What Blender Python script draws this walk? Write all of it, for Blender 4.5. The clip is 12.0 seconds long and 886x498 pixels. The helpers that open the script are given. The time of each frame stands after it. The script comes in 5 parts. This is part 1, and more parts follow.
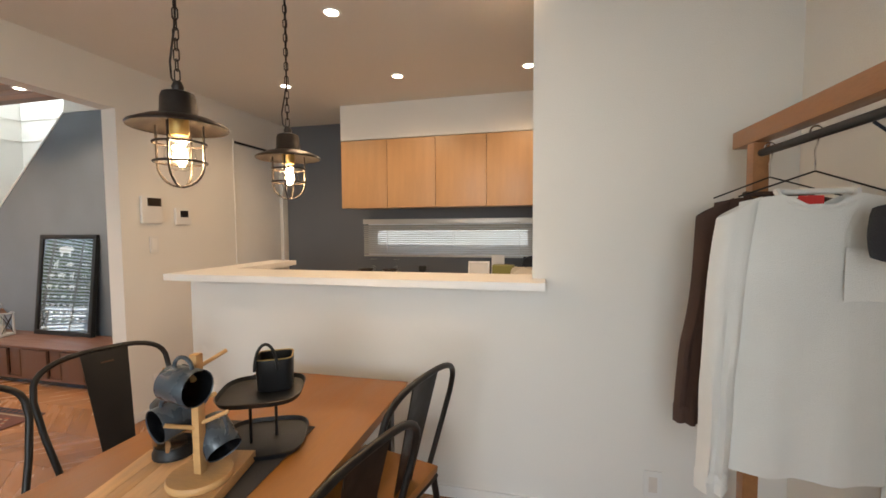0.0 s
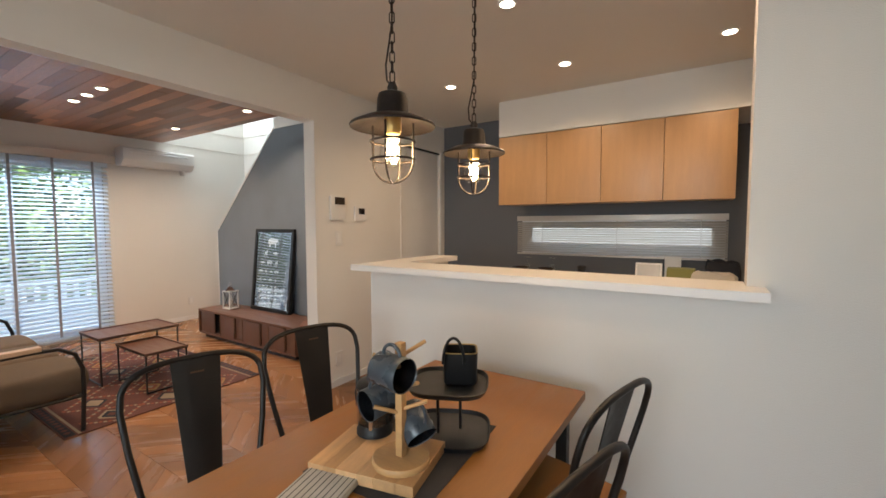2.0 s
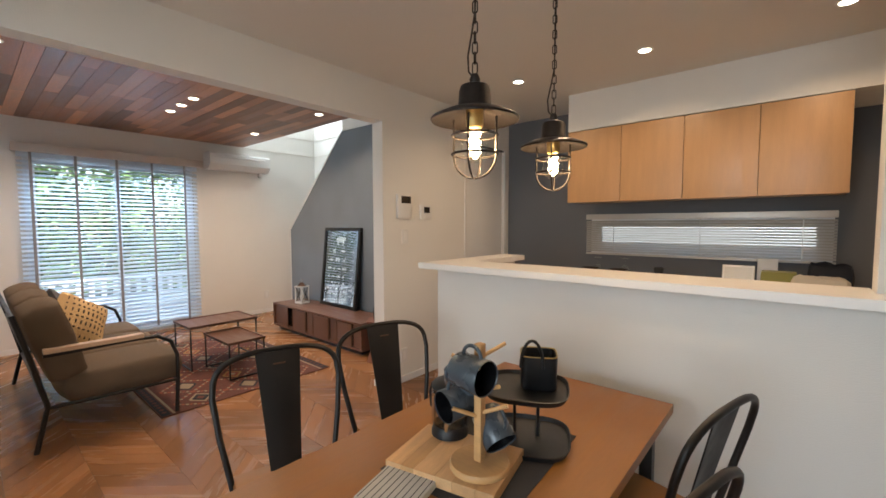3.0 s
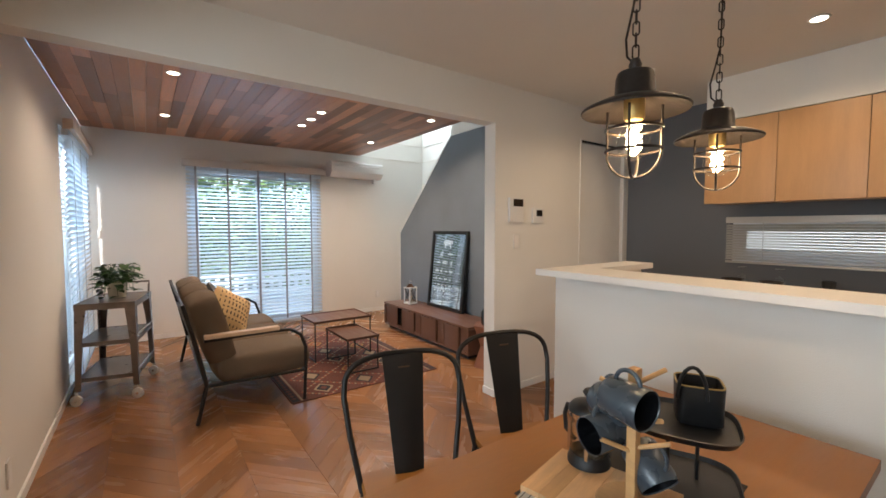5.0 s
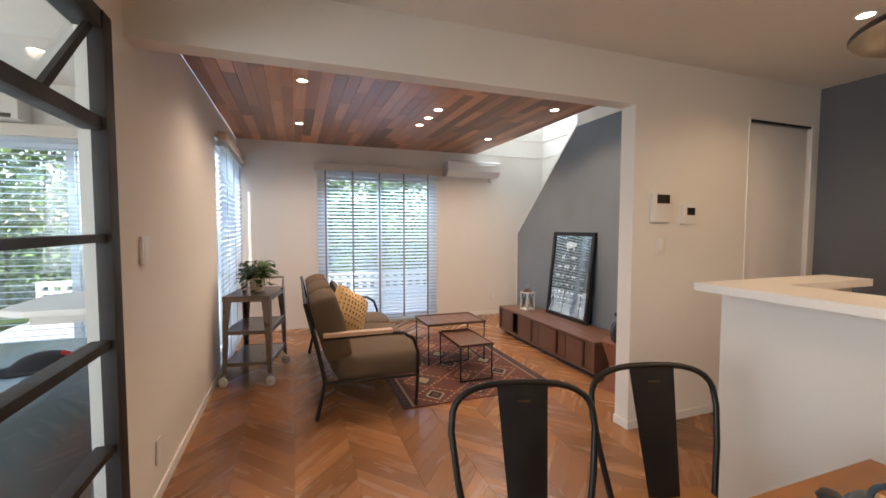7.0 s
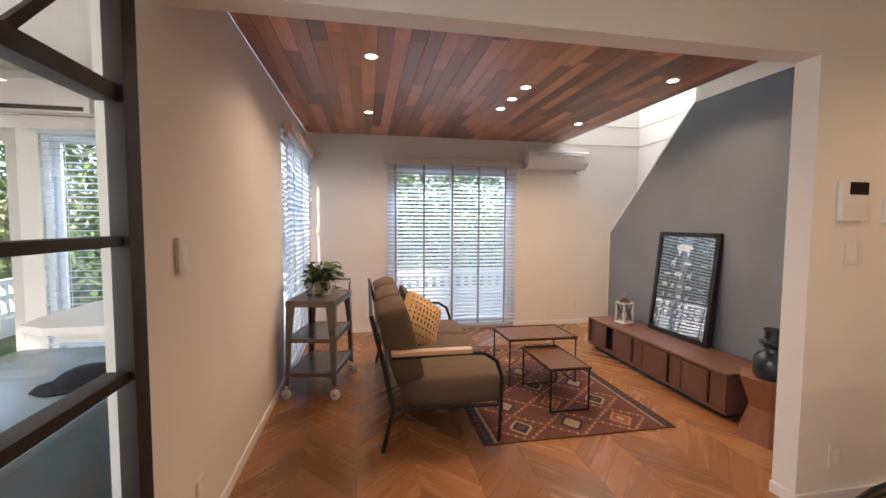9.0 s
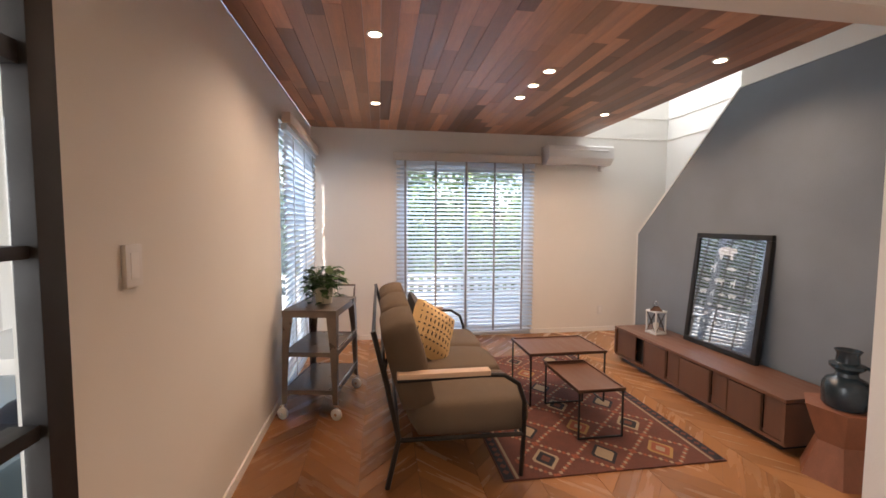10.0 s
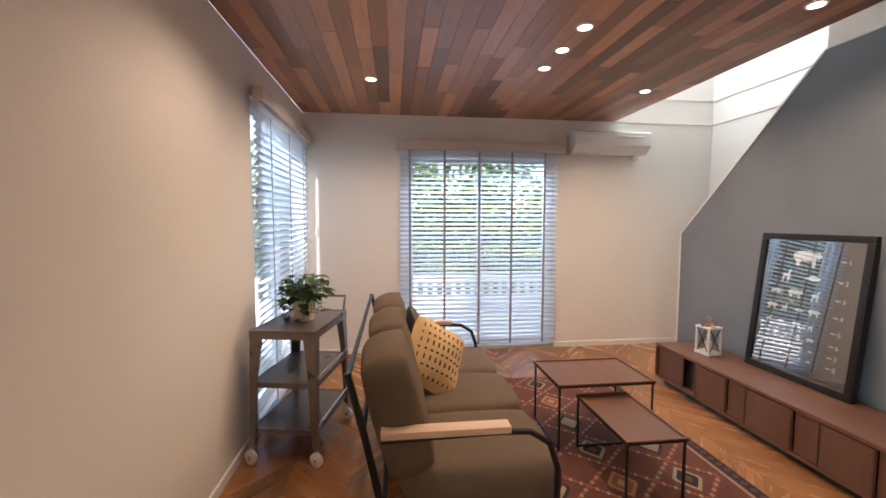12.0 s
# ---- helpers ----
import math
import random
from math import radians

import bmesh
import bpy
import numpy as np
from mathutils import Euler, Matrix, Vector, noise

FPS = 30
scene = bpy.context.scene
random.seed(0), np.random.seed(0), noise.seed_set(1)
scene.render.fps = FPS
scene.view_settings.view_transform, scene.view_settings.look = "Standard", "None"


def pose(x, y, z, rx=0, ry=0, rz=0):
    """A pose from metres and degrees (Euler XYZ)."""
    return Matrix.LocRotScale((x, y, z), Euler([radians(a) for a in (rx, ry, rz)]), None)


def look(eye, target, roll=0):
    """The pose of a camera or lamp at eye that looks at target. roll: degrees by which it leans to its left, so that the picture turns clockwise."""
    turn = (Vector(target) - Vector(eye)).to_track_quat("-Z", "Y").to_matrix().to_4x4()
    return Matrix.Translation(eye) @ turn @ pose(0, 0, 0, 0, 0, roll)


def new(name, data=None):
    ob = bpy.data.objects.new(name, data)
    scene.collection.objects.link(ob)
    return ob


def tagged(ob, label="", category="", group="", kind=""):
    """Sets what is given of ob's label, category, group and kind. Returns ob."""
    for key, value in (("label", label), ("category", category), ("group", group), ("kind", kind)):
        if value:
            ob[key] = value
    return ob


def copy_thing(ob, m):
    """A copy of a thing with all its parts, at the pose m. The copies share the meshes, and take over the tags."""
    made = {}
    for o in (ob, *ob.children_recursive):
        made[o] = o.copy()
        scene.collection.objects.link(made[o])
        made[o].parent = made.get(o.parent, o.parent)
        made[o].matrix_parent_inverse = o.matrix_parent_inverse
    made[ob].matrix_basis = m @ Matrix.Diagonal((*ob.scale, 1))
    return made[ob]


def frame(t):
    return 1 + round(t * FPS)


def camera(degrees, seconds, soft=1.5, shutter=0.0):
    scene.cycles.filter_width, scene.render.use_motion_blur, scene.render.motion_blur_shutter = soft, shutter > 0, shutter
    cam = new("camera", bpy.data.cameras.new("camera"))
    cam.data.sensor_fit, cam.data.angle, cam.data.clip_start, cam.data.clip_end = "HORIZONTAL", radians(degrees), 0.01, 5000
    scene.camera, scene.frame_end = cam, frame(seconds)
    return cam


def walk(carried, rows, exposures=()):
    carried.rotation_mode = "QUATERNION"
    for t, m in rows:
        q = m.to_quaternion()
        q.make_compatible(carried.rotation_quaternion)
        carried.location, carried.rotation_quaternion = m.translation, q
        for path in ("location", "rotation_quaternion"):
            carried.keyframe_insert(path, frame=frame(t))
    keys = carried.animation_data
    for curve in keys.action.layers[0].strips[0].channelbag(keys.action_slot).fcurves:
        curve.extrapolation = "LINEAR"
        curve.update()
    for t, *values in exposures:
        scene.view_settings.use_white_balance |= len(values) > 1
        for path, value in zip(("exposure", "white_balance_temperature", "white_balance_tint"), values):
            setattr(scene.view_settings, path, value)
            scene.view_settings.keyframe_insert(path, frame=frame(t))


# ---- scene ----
cam = camera(94.2, 12.0, soft=1.6)
PATH = [
    (0, (0.363, 0.562, 1.352), (-0.105, 2.503, 1.243), -0.40),
    (0.5, (0.322, 0.561, 1.353), (-0.311, 2.456, 1.244), -0.30),
    (1, (0.268, 0.562, 1.348), (-0.519, 2.397, 1.240), -0.20),
    (1.5, (0.220, 0.567, 1.347), (-0.729, 2.323, 1.235), -0.10),
    (2, (0.182, 0.567, 1.345), (-0.892, 2.250, 1.228), -0.10),
    (2.5, (0.145, 0.569, 1.341), (-1.058, 2.161, 1.220), -0.10),
    (3, (0.109, 0.563, 1.339), (-1.189, 2.079, 1.219), -0.10),
    (5, (-0.018, 0.538, 1.347), (-1.637, 1.707, 1.241), -0.00),
    (5.5, (-0.043, 0.538, 1.352), (-1.735, 1.600, 1.246), -0.05),
    (6, (-0.100, 0.557, 1.351), (-1.863, 1.496, 1.246), -0.00),
    (6.5, (-0.180, 0.613, 1.360), (-2.010, 1.416, 1.256), 0.10),
    (7, (-0.267, 0.660, 1.356), (-2.145, 1.338, 1.248), 0.10),
    (9, (-0.804, 0.693, 1.367), (-2.766, 1.061, 1.244), 0.30),
    (9.5, (-0.978, 0.728, 1.372), (-2.946, 1.061, 1.251), 0.30),
    (10, (-1.139, 0.750, 1.379), (-3.112, 1.058, 1.252), 0.25),
    (10.5, (-1.318, 0.769, 1.377), (-3.293, 1.057, 1.255), 0.20),
    (11, (-1.454, 0.788, 1.391), (-3.432, 1.060, 1.260), 0.13),
    (11.5, (-1.584, 0.831, 1.370), (-3.563, 1.083, 1.244), 0.17),
    (12, (-1.723, 0.889, 1.382), (-3.704, 1.127, 1.245), 0.10),
]
walk(cam, [(t, look(eye, target, roll)) for t, eye, target, roll in PATH],
     [(0, 1.9, 6500, 10), (1, 1.75, 6450, 10), (2, 1.67, 6350, 10), (5, 1.68, 6150, 9), (7, 1.73, 6400, 13), (9, 1.66, 6850, 19), (12, 1.70, 6600, 17)])

# ---- light ----
world = bpy.data.worlds.new("world")
scene.world = world
world.use_nodes = True
wn = world.node_tree.nodes
sky = wn.new("ShaderNodeTexSky")
sky.sky_type = "NISHITA"
sky.sun_disc = False
sky.sun_elevation, sky.sun_rotation = radians(50), radians(200)
wn["Background"].inputs[1].default_value = 0.15
world.node_tree.links.new(sky.outputs[0], wn["Background"].inputs[0])


def lamp(name, kind, m, power, colour, size=0.1, size_y=None, spot=None):
    data = bpy.data.lights.new(name, kind)
    data.energy, data.color = power, colour
    if kind == "AREA":
        data.size = size
        if size_y:
            data.shape, data.size_y = "RECTANGLE", size_y
    elif kind == "SUN":
        data.angle = size
    else:
        data.shadow_soft_size = size
    if spot:
        data.spot_size, data.spot_blend = radians(spot), 0.6
    ob = new(name, data)
    ob.matrix_world = m
    return ob


WARM = (1.0, 0.69, 0.41)
SOFT = (1.0, 0.75, 0.54)
DAY = (0.80, 0.92, 1.0)
lamp("sun", "SUN", look((4, -6, 10), (-4, 2, 0)), 5.0, (1, 0.95, 0.88), radians(5))
# daylight of the stairwell's upper window and of the side room's south window
lamp("upper_window_light", "AREA", look((-5.9, 3.84, 4.0), (-4.2, 3.84, 2.6)), 26, DAY, 0.8, 1.0)
lamp("south_window_light", "AREA", look((0.2, -2.75, 1.5), (0.2, 1, 1.2)), 32, (0.88, 0.95, 1.0), 2.4, 1.7)
# sky light entering under the lintels of the garden, side, terrace and kitchen windows
SKY = (0.62, 0.83, 1.0)
lamp("garden_window_light", "AREA", look((-6.5, 1.8, 2.55), (-5.2, 1.8, 0.9)), 38, SKY, 1.6, 0.5)
lamp("side_window_light", "AREA", look((-5.19, -0.5, 2.6), (-5.19, 0.8, 0.9)), 8, SKY, 1.4, 0.5)
lamp("terrace_window_light", "AREA", look((-4.9, -1.3, 2.6), (-3.4, -1.3, 0.8)), 26, SKY, 1.9, 0.5)
# added fill at an unseen south opening, brightens the side room
lamp("side_room_fill_light", "AREA", look((-2.75, -3.5, 2.6), (-2.75, -1.8, 0.8)), 34, SKY, 1.7, 0.5)
lamp("slot_window_light", "AREA", look((-0.53, 5.0, 1.75), (-0.53, 4.6, 1.2)), 1.2, SKY, 1.6, 0.3)
DINING_SPOTS = ((-1.58, 3.446), (-0.668, 3.46), (-0.69, 2.535), (0.265, 3.50), (0.265, 2.535))
LIVING_SPOTS = ((-3.582, 0.735), (-4.955, 0.728), (-4.966, 2.95), (-3.595, 2.966), (-3.96, 1.944), (-4.267, 1.944), (-4.578, 1.944))
SPOT_W, LIVE_W, BULB_W = 6.1, 11.5, 2.0


# ---- materials ----
def mat(name, col, rough=0.6, metal=0.0, vary=0.12, scale=6.0, bump=0.02, grain=None, rnd=0.0, dirt=0.08, coat=0.0, island=False, fine=120.0, rot=0.0):
    """A surface: base colour varied at two scales, roughness variation and fine relief; grain: stretch along x, y, z; rnd: change from piece to piece."""
    m = bpy.data.materials.new(name)
    m.use_nodes = True
    nt = m.node_tree
    n, link = nt.nodes, nt.links.new
    b = n["Principled BSDF"]
    b.inputs["Metallic"].default_value = metal
    b.inputs["Coat Weight"].default_value = coat
    tc = n.new("ShaderNodeTexCoord")
    mp = n.new("ShaderNodeMapping")
    if rot:
        pre = n.new("ShaderNodeMapping")
        pre.inputs["Rotation"].default_value = (0, 0, radians(rot))
        link(tc.outputs["Object"], pre.inputs[0])
        link(pre.outputs[0], mp.inputs[0])
    else:
        link(tc.outputs["Object"], mp.inputs[0])
    if grain:
        mp.inputs["Scale"].default_value = grain
    vec = mp.outputs[0]
    rand = None
    if rnd:
        if island:
            rand = n.new("ShaderNodeNewGeometry").outputs["Random Per Island"]
        else:
            rand = n.new("ShaderNodeObjectInfo").outputs["Random"]
        mul = n.new("ShaderNodeVectorMath")
        mul.operation = "MULTIPLY_ADD"
        link(rand, mul.inputs[0])
        mul.inputs[1].default_value = (37, 53, 71)
        link(vec, mul.inputs[2])
        vec = mul.outputs[0]
    big = n.new("ShaderNodeTexNoise")
    big.inputs["Scale"].default_value, big.inputs["Detail"].default_value = scale, 4
    small = n.new("ShaderNodeTexNoise")
    small.inputs["Scale"].default_value, small.inputs["Detail"].default_value = fine if not grain else scale * 7, 3
    link(vec, big.inputs["Vector"])
    link(vec, small.inputs["Vector"])
    add = n.new("ShaderNodeMath")
    add.operation = "MULTIPLY_ADD"
    link(small.outputs[0], add.inputs[0])
    add.inputs[1].default_value = 0.45
    link(big.outputs[0], add.inputs[2])
    ramp = n.new("ShaderNodeMapRange")
    link(add.outputs[0], ramp.inputs[0])
    ramp.inputs[1].default_value, ramp.inputs[2].default_value = 0.4, 1.05
    ramp.inputs[3].default_value, ramp.inputs[4].default_value = 1 - vary, 1 + vary
    fac = ramp.outputs[0]
    if rnd:
        rr = n.new("ShaderNodeMapRange")
        link(rand, rr.inputs[0])
        rr.inputs[3].default_value, rr.inputs[4].default_value = 1 - rnd, 1 + rnd
        mm = n.new("ShaderNodeMath")
        mm.operation = "MULTIPLY"
        link(fac, mm.inputs[0])
        link(rr.outputs[0], mm.inputs[1])
        fac = mm.outputs[0]
    vm = n.new("ShaderNodeVectorMath")
    vm.operation = "SCALE"
    vm.inputs[0].default_value = col
    link(fac, vm.inputs["Scale"])
    link(vm.outputs[0], b.inputs["Base Color"])
    ro = n.new("ShaderNodeMapRange")
    link(big.outputs[0], ro.inputs[0])
    ro.inputs[1].default_value, ro.inputs[2].default_value = 0.3, 0.7
    ro.inputs[3].default_value, ro.inputs[4].default_value = max(0.02, rough - dirt), min(1, rough + dirt)
    link(ro.outputs[0], b.inputs["Roughness"])
    if bump:
        bp = n.new("ShaderNodeBump")
        bp.inputs["Strength"].default_value, bp.inputs["Distance"].default_value = 1.0, bump * 0.05
        link(small.outputs[0], bp.inputs["Height"])
        link(bp.outputs[0], b.inputs["Normal"])
    return m


def glow(name, col, strength):
    m = bpy.data.materials.new(name)
    m.use_nodes = True
    b = m.node_tree.nodes["Principled BSDF"]
    b.inputs["Emission Color"].default_value = (*col, 1)
    b.inputs["Emission Strength"].default_value = strength
    return m


def clear_glass(name, tint=(0.97, 0.985, 0.98), gloss=0.045):
    """Thin glass: see-through, with gloss that grows towards grazing view."""
    m = bpy.data.materials.new(name)
    m.use_nodes = True
    nt = m.node_tree
    n, link = nt.nodes, nt.links.new
    n.remove(n["Principled BSDF"])
    tr, gl, lw, mix = n.new("ShaderNodeBsdfTransparent"), n.new("ShaderNodeBsdfGlossy"), n.new("ShaderNodeLayerWeight"), n.new("ShaderNodeMixShader")
    tr.inputs[0].default_value = (*tint, 1)
    gl.inputs["Roughness"].default_value = 0.01
    lw.inputs[0].default_value = 0.5
    power, scale_ = n.new("ShaderNodeMath"), n.new("ShaderNodeMath")
    power.operation, scale_.operation = "POWER", "MULTIPLY_ADD"
    power.inputs[1].default_value = 4.5
    scale_.inputs[1].default_value, scale_.inputs[2].default_value = 0.9, gloss
    link(lw.outputs["Facing"], power.inputs[0])
    link(power.outputs[0], scale_.inputs[0])
    link(scale_.outputs[0], mix.inputs[0])
    link(tr.outputs[0], mix.inputs[1])
    link(gl.outputs[0], mix.inputs[2])
    link(mix.outputs[0], n["Material Output"].inputs[0])
    return m


M = {
    "wall": mat("wallpaper_white", (0.74, 0.71, 0.66), 0.85, vary=0.03, scale=1.5, bump=0.03, fine=260),
    "ceil": mat("ceiling_white", (0.70, 0.66, 0.60), 0.9, vary=0.025, scale=1.2, bump=0.03, fine=240),
    "blue": mat("wallpaper_slate_blue", (0.16, 0.185, 0.212), 0.72, vary=0.15, scale=2.6, bump=0.05, fine=200),
    "kblue": mat("kitchen_slate", (0.125, 0.132, 0.145), 0.7, vary=0.06, scale=5, bump=0.04, fine=200),
    "trim": mat("trim_white", (0.78, 0.76, 0.73), 0.45, vary=0.03, bump=0.0),
    "plank": mat("floor_oak", (0.285, 0.128, 0.05), 0.25, vary=0.07, scale=2.0, grain=(1.0, 8, 1), bump=0.008, rnd=0.26, dirt=0.06, rot=-42.4),
    "plank_b": mat("floor_oak_turned", (0.285, 0.128, 0.05), 0.25, vary=0.07, scale=2.0, grain=(1.0, 8, 1), bump=0.008, rnd=0.26, dirt=0.06, rot=42.4),
    "gap": mat("floor_gap", (0.09, 0.04, 0.018), 0.6, vary=0.1),
    "cedar": mat("ceiling_cedar", (0.40, 0.195, 0.108), 0.42, vary=0.24, scale=2.0, grain=(1.0, 9, 1), bump=0.012, rnd=0.6, island=True),
    "table": mat("table_wood", (0.285, 0.112, 0.019), 0.46, vary=0.13, scale=2.0, grain=(8, 1.2, 4), bump=0.0),
    "walnut": mat("walnut", (0.135, 0.062, 0.036), 0.42, vary=0.18, scale=2.5, grain=(1.2, 8, 8), bump=0.008),
    "walnut_f": mat("walnut_front", (0.125, 0.06, 0.036), 0.45, vary=0.16, scale=2.5, grain=(8, 8, 1.2), bump=0.008),
    "cabinet": mat("cabinet_oak", (0.45, 0.255, 0.115), 0.4, vary=0.1, scale=2.5, grain=(9, 9, 1.0), bump=0.006),
    "lightwood": mat("light_wood", (0.56, 0.32, 0.13), 0.5, vary=0.16, scale=3, grain=(2, 12, 12), bump=0.01),
    "armwood": mat("arm_oak", (0.60, 0.42, 0.28), 0.42, vary=0.15, scale=3, grain=(9, 2, 9), bump=0.008),
    "rackwood": mat("rack_wood", (0.29, 0.13, 0.048), 0.4, vary=0.2, scale=3, grain=(9, 2, 9), bump=0.008),
    "stoolwood": mat("stool_wood", (0.22, 0.085, 0.045), 0.45, vary=0.18, scale=3, grain=(8, 8, 2), bump=0.008),
    "black": mat("black_metal", (0.010, 0.009, 0.008), 0.4, metal=0.2, vary=0.15, scale=20, bump=0.004),
    "seatmetal": mat("gunmetal", (0.010, 0.008, 0.007), 0.45, metal=0.2, vary=0.2, scale=12, bump=0.003),
    "bronze": mat("aged_bronze", (0.032, 0.025, 0.021), 0.42, metal=0.6, vary=0.25, scale=25, bump=0.01),
    "cart": mat("cart_steel", (0.20, 0.17, 0.15), 0.34, metal=0.55, vary=0.25, scale=9, bump=0.004),
    "chrome": mat("chrome", (0.75, 0.75, 0.76), 0.12, metal=1.0, vary=0.05, bump=0),
    "rubber": mat("caster_clear", (0.78, 0.78, 0.78), 0.25, vary=0.08, bump=0),
    "olive": mat("olive_fabric", (0.15, 0.105, 0.067), 0.92, vary=0.14, scale=7, bump=0.12, fine=420),
    "pillow": mat("mustard_fabric", (0.68, 0.46, 0.22), 0.92, vary=0.1, scale=9, bump=0.12, fine=380),
    "pillow_mark": mat("pillow_print", (0.03, 0.028, 0.028), 0.9, vary=0.1, bump=0.05),
    "greyfab": mat("grey_fabric", (0.12, 0.12, 0.125), 0.92, vary=0.1, bump=0.1, fine=400),
    "slat": mat("blind_slat_white", (0.78, 0.79, 0.80), 0.5, vary=0.04, bump=0.0),
    "tape": mat("blind_tape", (0.30, 0.29, 0.29), 0.9, vary=0.08, bump=0.05),
    "valance": mat("blind_valance", (0.62, 0.56, 0.50), 0.6, vary=0.04),
    "alu": mat("aluminium", (0.55, 0.52, 0.48), 0.4, metal=0.3, vary=0.05, bump=0),
    "frame": mat("window_frame_white", (0.75, 0.77, 0.79), 0.45, vary=0.03, bump=0),
    "plastic": mat("white_plastic", (0.72, 0.70, 0.67), 0.4, vary=0.02, bump=0),
    "screen": mat("dark_screen", (0.02, 0.017, 0.016), 0.2, vary=0.05, bump=0),
    "counter": mat("counter_white", (0.78, 0.75, 0.71), 0.35, vary=0.02, scale=8, bump=0.0, dirt=0.03),
    "mug": mat("blue_grey_ceramic", (0.05, 0.062, 0.075), 0.28, vary=0.15, scale=14, bump=0.003),
    "mug_in": mat("black_glaze", (0.008, 0.008, 0.009), 0.25, vary=0.1, bump=0),
    "runner": mat("charcoal_runner", (0.05, 0.043, 0.04), 0.9, vary=0.12, bump=0.12, fine=500),
    "tray": mat("black_tray", (0.008, 0.008, 0.0085), 0.45, vary=0.15, bump=0.003),
    "brass": mat("brass_edge", (0.45, 0.32, 0.12), 0.35, metal=0.8, vary=0.1),
    "cloth": mat("cream_cloth", (0.66, 0.62, 0.55), 0.95, vary=0.08, bump=0.12, fine=450),
    "stripe": mat("cloth_stripe", (0.05, 0.05, 0.055), 0.95, vary=0.1),
    "shirt": mat("white_cotton", (0.74, 0.72, 0.68), 0.95, vary=0.05, scale=6, bump=0.06, fine=500),
    "brownshirt": mat("brown_cotton", (0.075, 0.042, 0.032), 0.95, vary=0.12, scale=6, bump=0.06, fine=500),
    "navy": mat("navy_felt", (0.014, 0.017, 0.026), 0.95, vary=0.15, bump=0.06),
    "red": mat("red_label", (0.55, 0.03, 0.025), 0.7, vary=0.08),
    "leaf": mat("pothos_leaf", (0.05, 0.115, 0.03), 0.42, vary=0.3, scale=18, rnd=0.4, island=True, bump=0.004),
    "pot": mat("cream_pot", (0.62, 0.58, 0.48), 0.55, vary=0.06),
    "soil": mat("soil", (0.03, 0.02, 0.014), 0.95, vary=0.3, bump=0.2),
    "lantern": mat("lantern_white", (0.62, 0.62, 0.60), 0.45, vary=0.12, scale=20),
    "vase": mat("dark_teal_glaze", (0.018, 0.03, 0.038), 0.16, vary=0.3, scale=12),
    "poster": mat("poster_charcoal", (0.02, 0.02, 0.021), 0.5, vary=0.06, bump=0),
    "ink": mat("poster_white", (0.72, 0.71, 0.69), 0.6, vary=0.06, bump=0),
    "rug_a": mat("rug_brown", (0.15, 0.05, 0.033), 0.97, vary=0.25, scale=14, bump=0.2, fine=300),
    "rug_b": mat("rug_dark", (0.022, 0.022, 0.028), 0.97, vary=0.2, bump=0.2, fine=300),
    "rug_c": mat("rug_cream", (0.40, 0.30, 0.19), 0.97, vary=0.15, bump=0.2, fine=300),
    "rug_d": mat("rug_rust", (0.33, 0.095, 0.045), 0.97, vary=0.2, bump=0.2, fine=300),
    "rug_e": mat("rug_ochre", (0.42, 0.24, 0.08), 0.97, vary=0.2, bump=0.2, fine=300),
    "steel": mat("dark_steel_frame", (0.016, 0.013, 0.012), 0.6, metal=0.0, vary=0.15, bump=0.004),
    "tile": mat("pale_tile", (0.55, 0.53, 0.50), 0.3, vary=0.07, scale=4, rnd=0.05),
    "desk": mat("blue_grey_laminate", (0.22, 0.29, 0.33), 0.14, vary=0.05),
    "grass": mat("grass", (0.06, 0.10, 0.025), 0.95, vary=0.4, scale=3, bump=0.5, fine=60),
    "hedge": mat("hedge_leaf", (0.115, 0.185, 0.055), 0.55, vary=0.3, scale=2, rnd=0.5, island=True, bump=0),
    "deck": mat("deck_pale", (0.55, 0.53, 0.50), 0.7, vary=0.1, rnd=0.08),
    "fence": mat("fence_white", (0.72, 0.74, 0.76), 0.7, vary=0.05),
    "dkglass": mat("dark_glass", (0.03, 0.022, 0.018), 0.1, vary=0.1, bump=0),
    "green": mat("green_box", (0.22, 0.21, 0.05), 0.6, vary=0.1),
}
GLASS = clear_glass("clear_glass")
PICTURE_GLASS = clear_glass("picture_glazing", gloss=0.21)


def backlit(name, col, share):
    """Thin white slats that let some daylight through."""
    m = bpy.data.materials.new(name)
    m.use_nodes = True
    nt = m.node_tree
    n, link = nt.nodes, nt.links.new
    b = n["Principled BSDF"]
    b.inputs["Base Color"].default_value = (*col, 1)
    b.inputs["Roughness"].default_value = 0.5
    tl, mix = n.new("ShaderNodeBsdfTranslucent"), n.new("ShaderNodeMixShader")
    tl.inputs[0].default_value = (*col, 1)
    mix.inputs[0].default_value = share
    link(b.outputs[0], mix.inputs[1])
    link(tl.outputs[0], mix.inputs[2])
    link(mix.outputs[0], n["Material Output"].inputs[0])
    return m


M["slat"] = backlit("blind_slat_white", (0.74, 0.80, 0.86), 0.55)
LIT = glow("lamp_disc", (1.0, 0.86, 0.66), 6)
FILAMENT = glow("bulb_filament", (1.0, 0.66, 0.32), 40)


# ---- mesh helpers ----
def link_mesh(name, bm, m, smooth=False):
    me = bpy.data.meshes.new(name)
    bmesh.ops.recalc_face_normals(bm, faces=bm.faces)
    bm.to_mesh(me)
    bm.free()
    me.materials.append(m)
    if smooth:
        me.polygons.foreach_set("use_smooth", [True] * len(me.polygons))
        if smooth != 2:
            me.set_sharp_from_angle(angle=radians(40))
    return new(name, me)


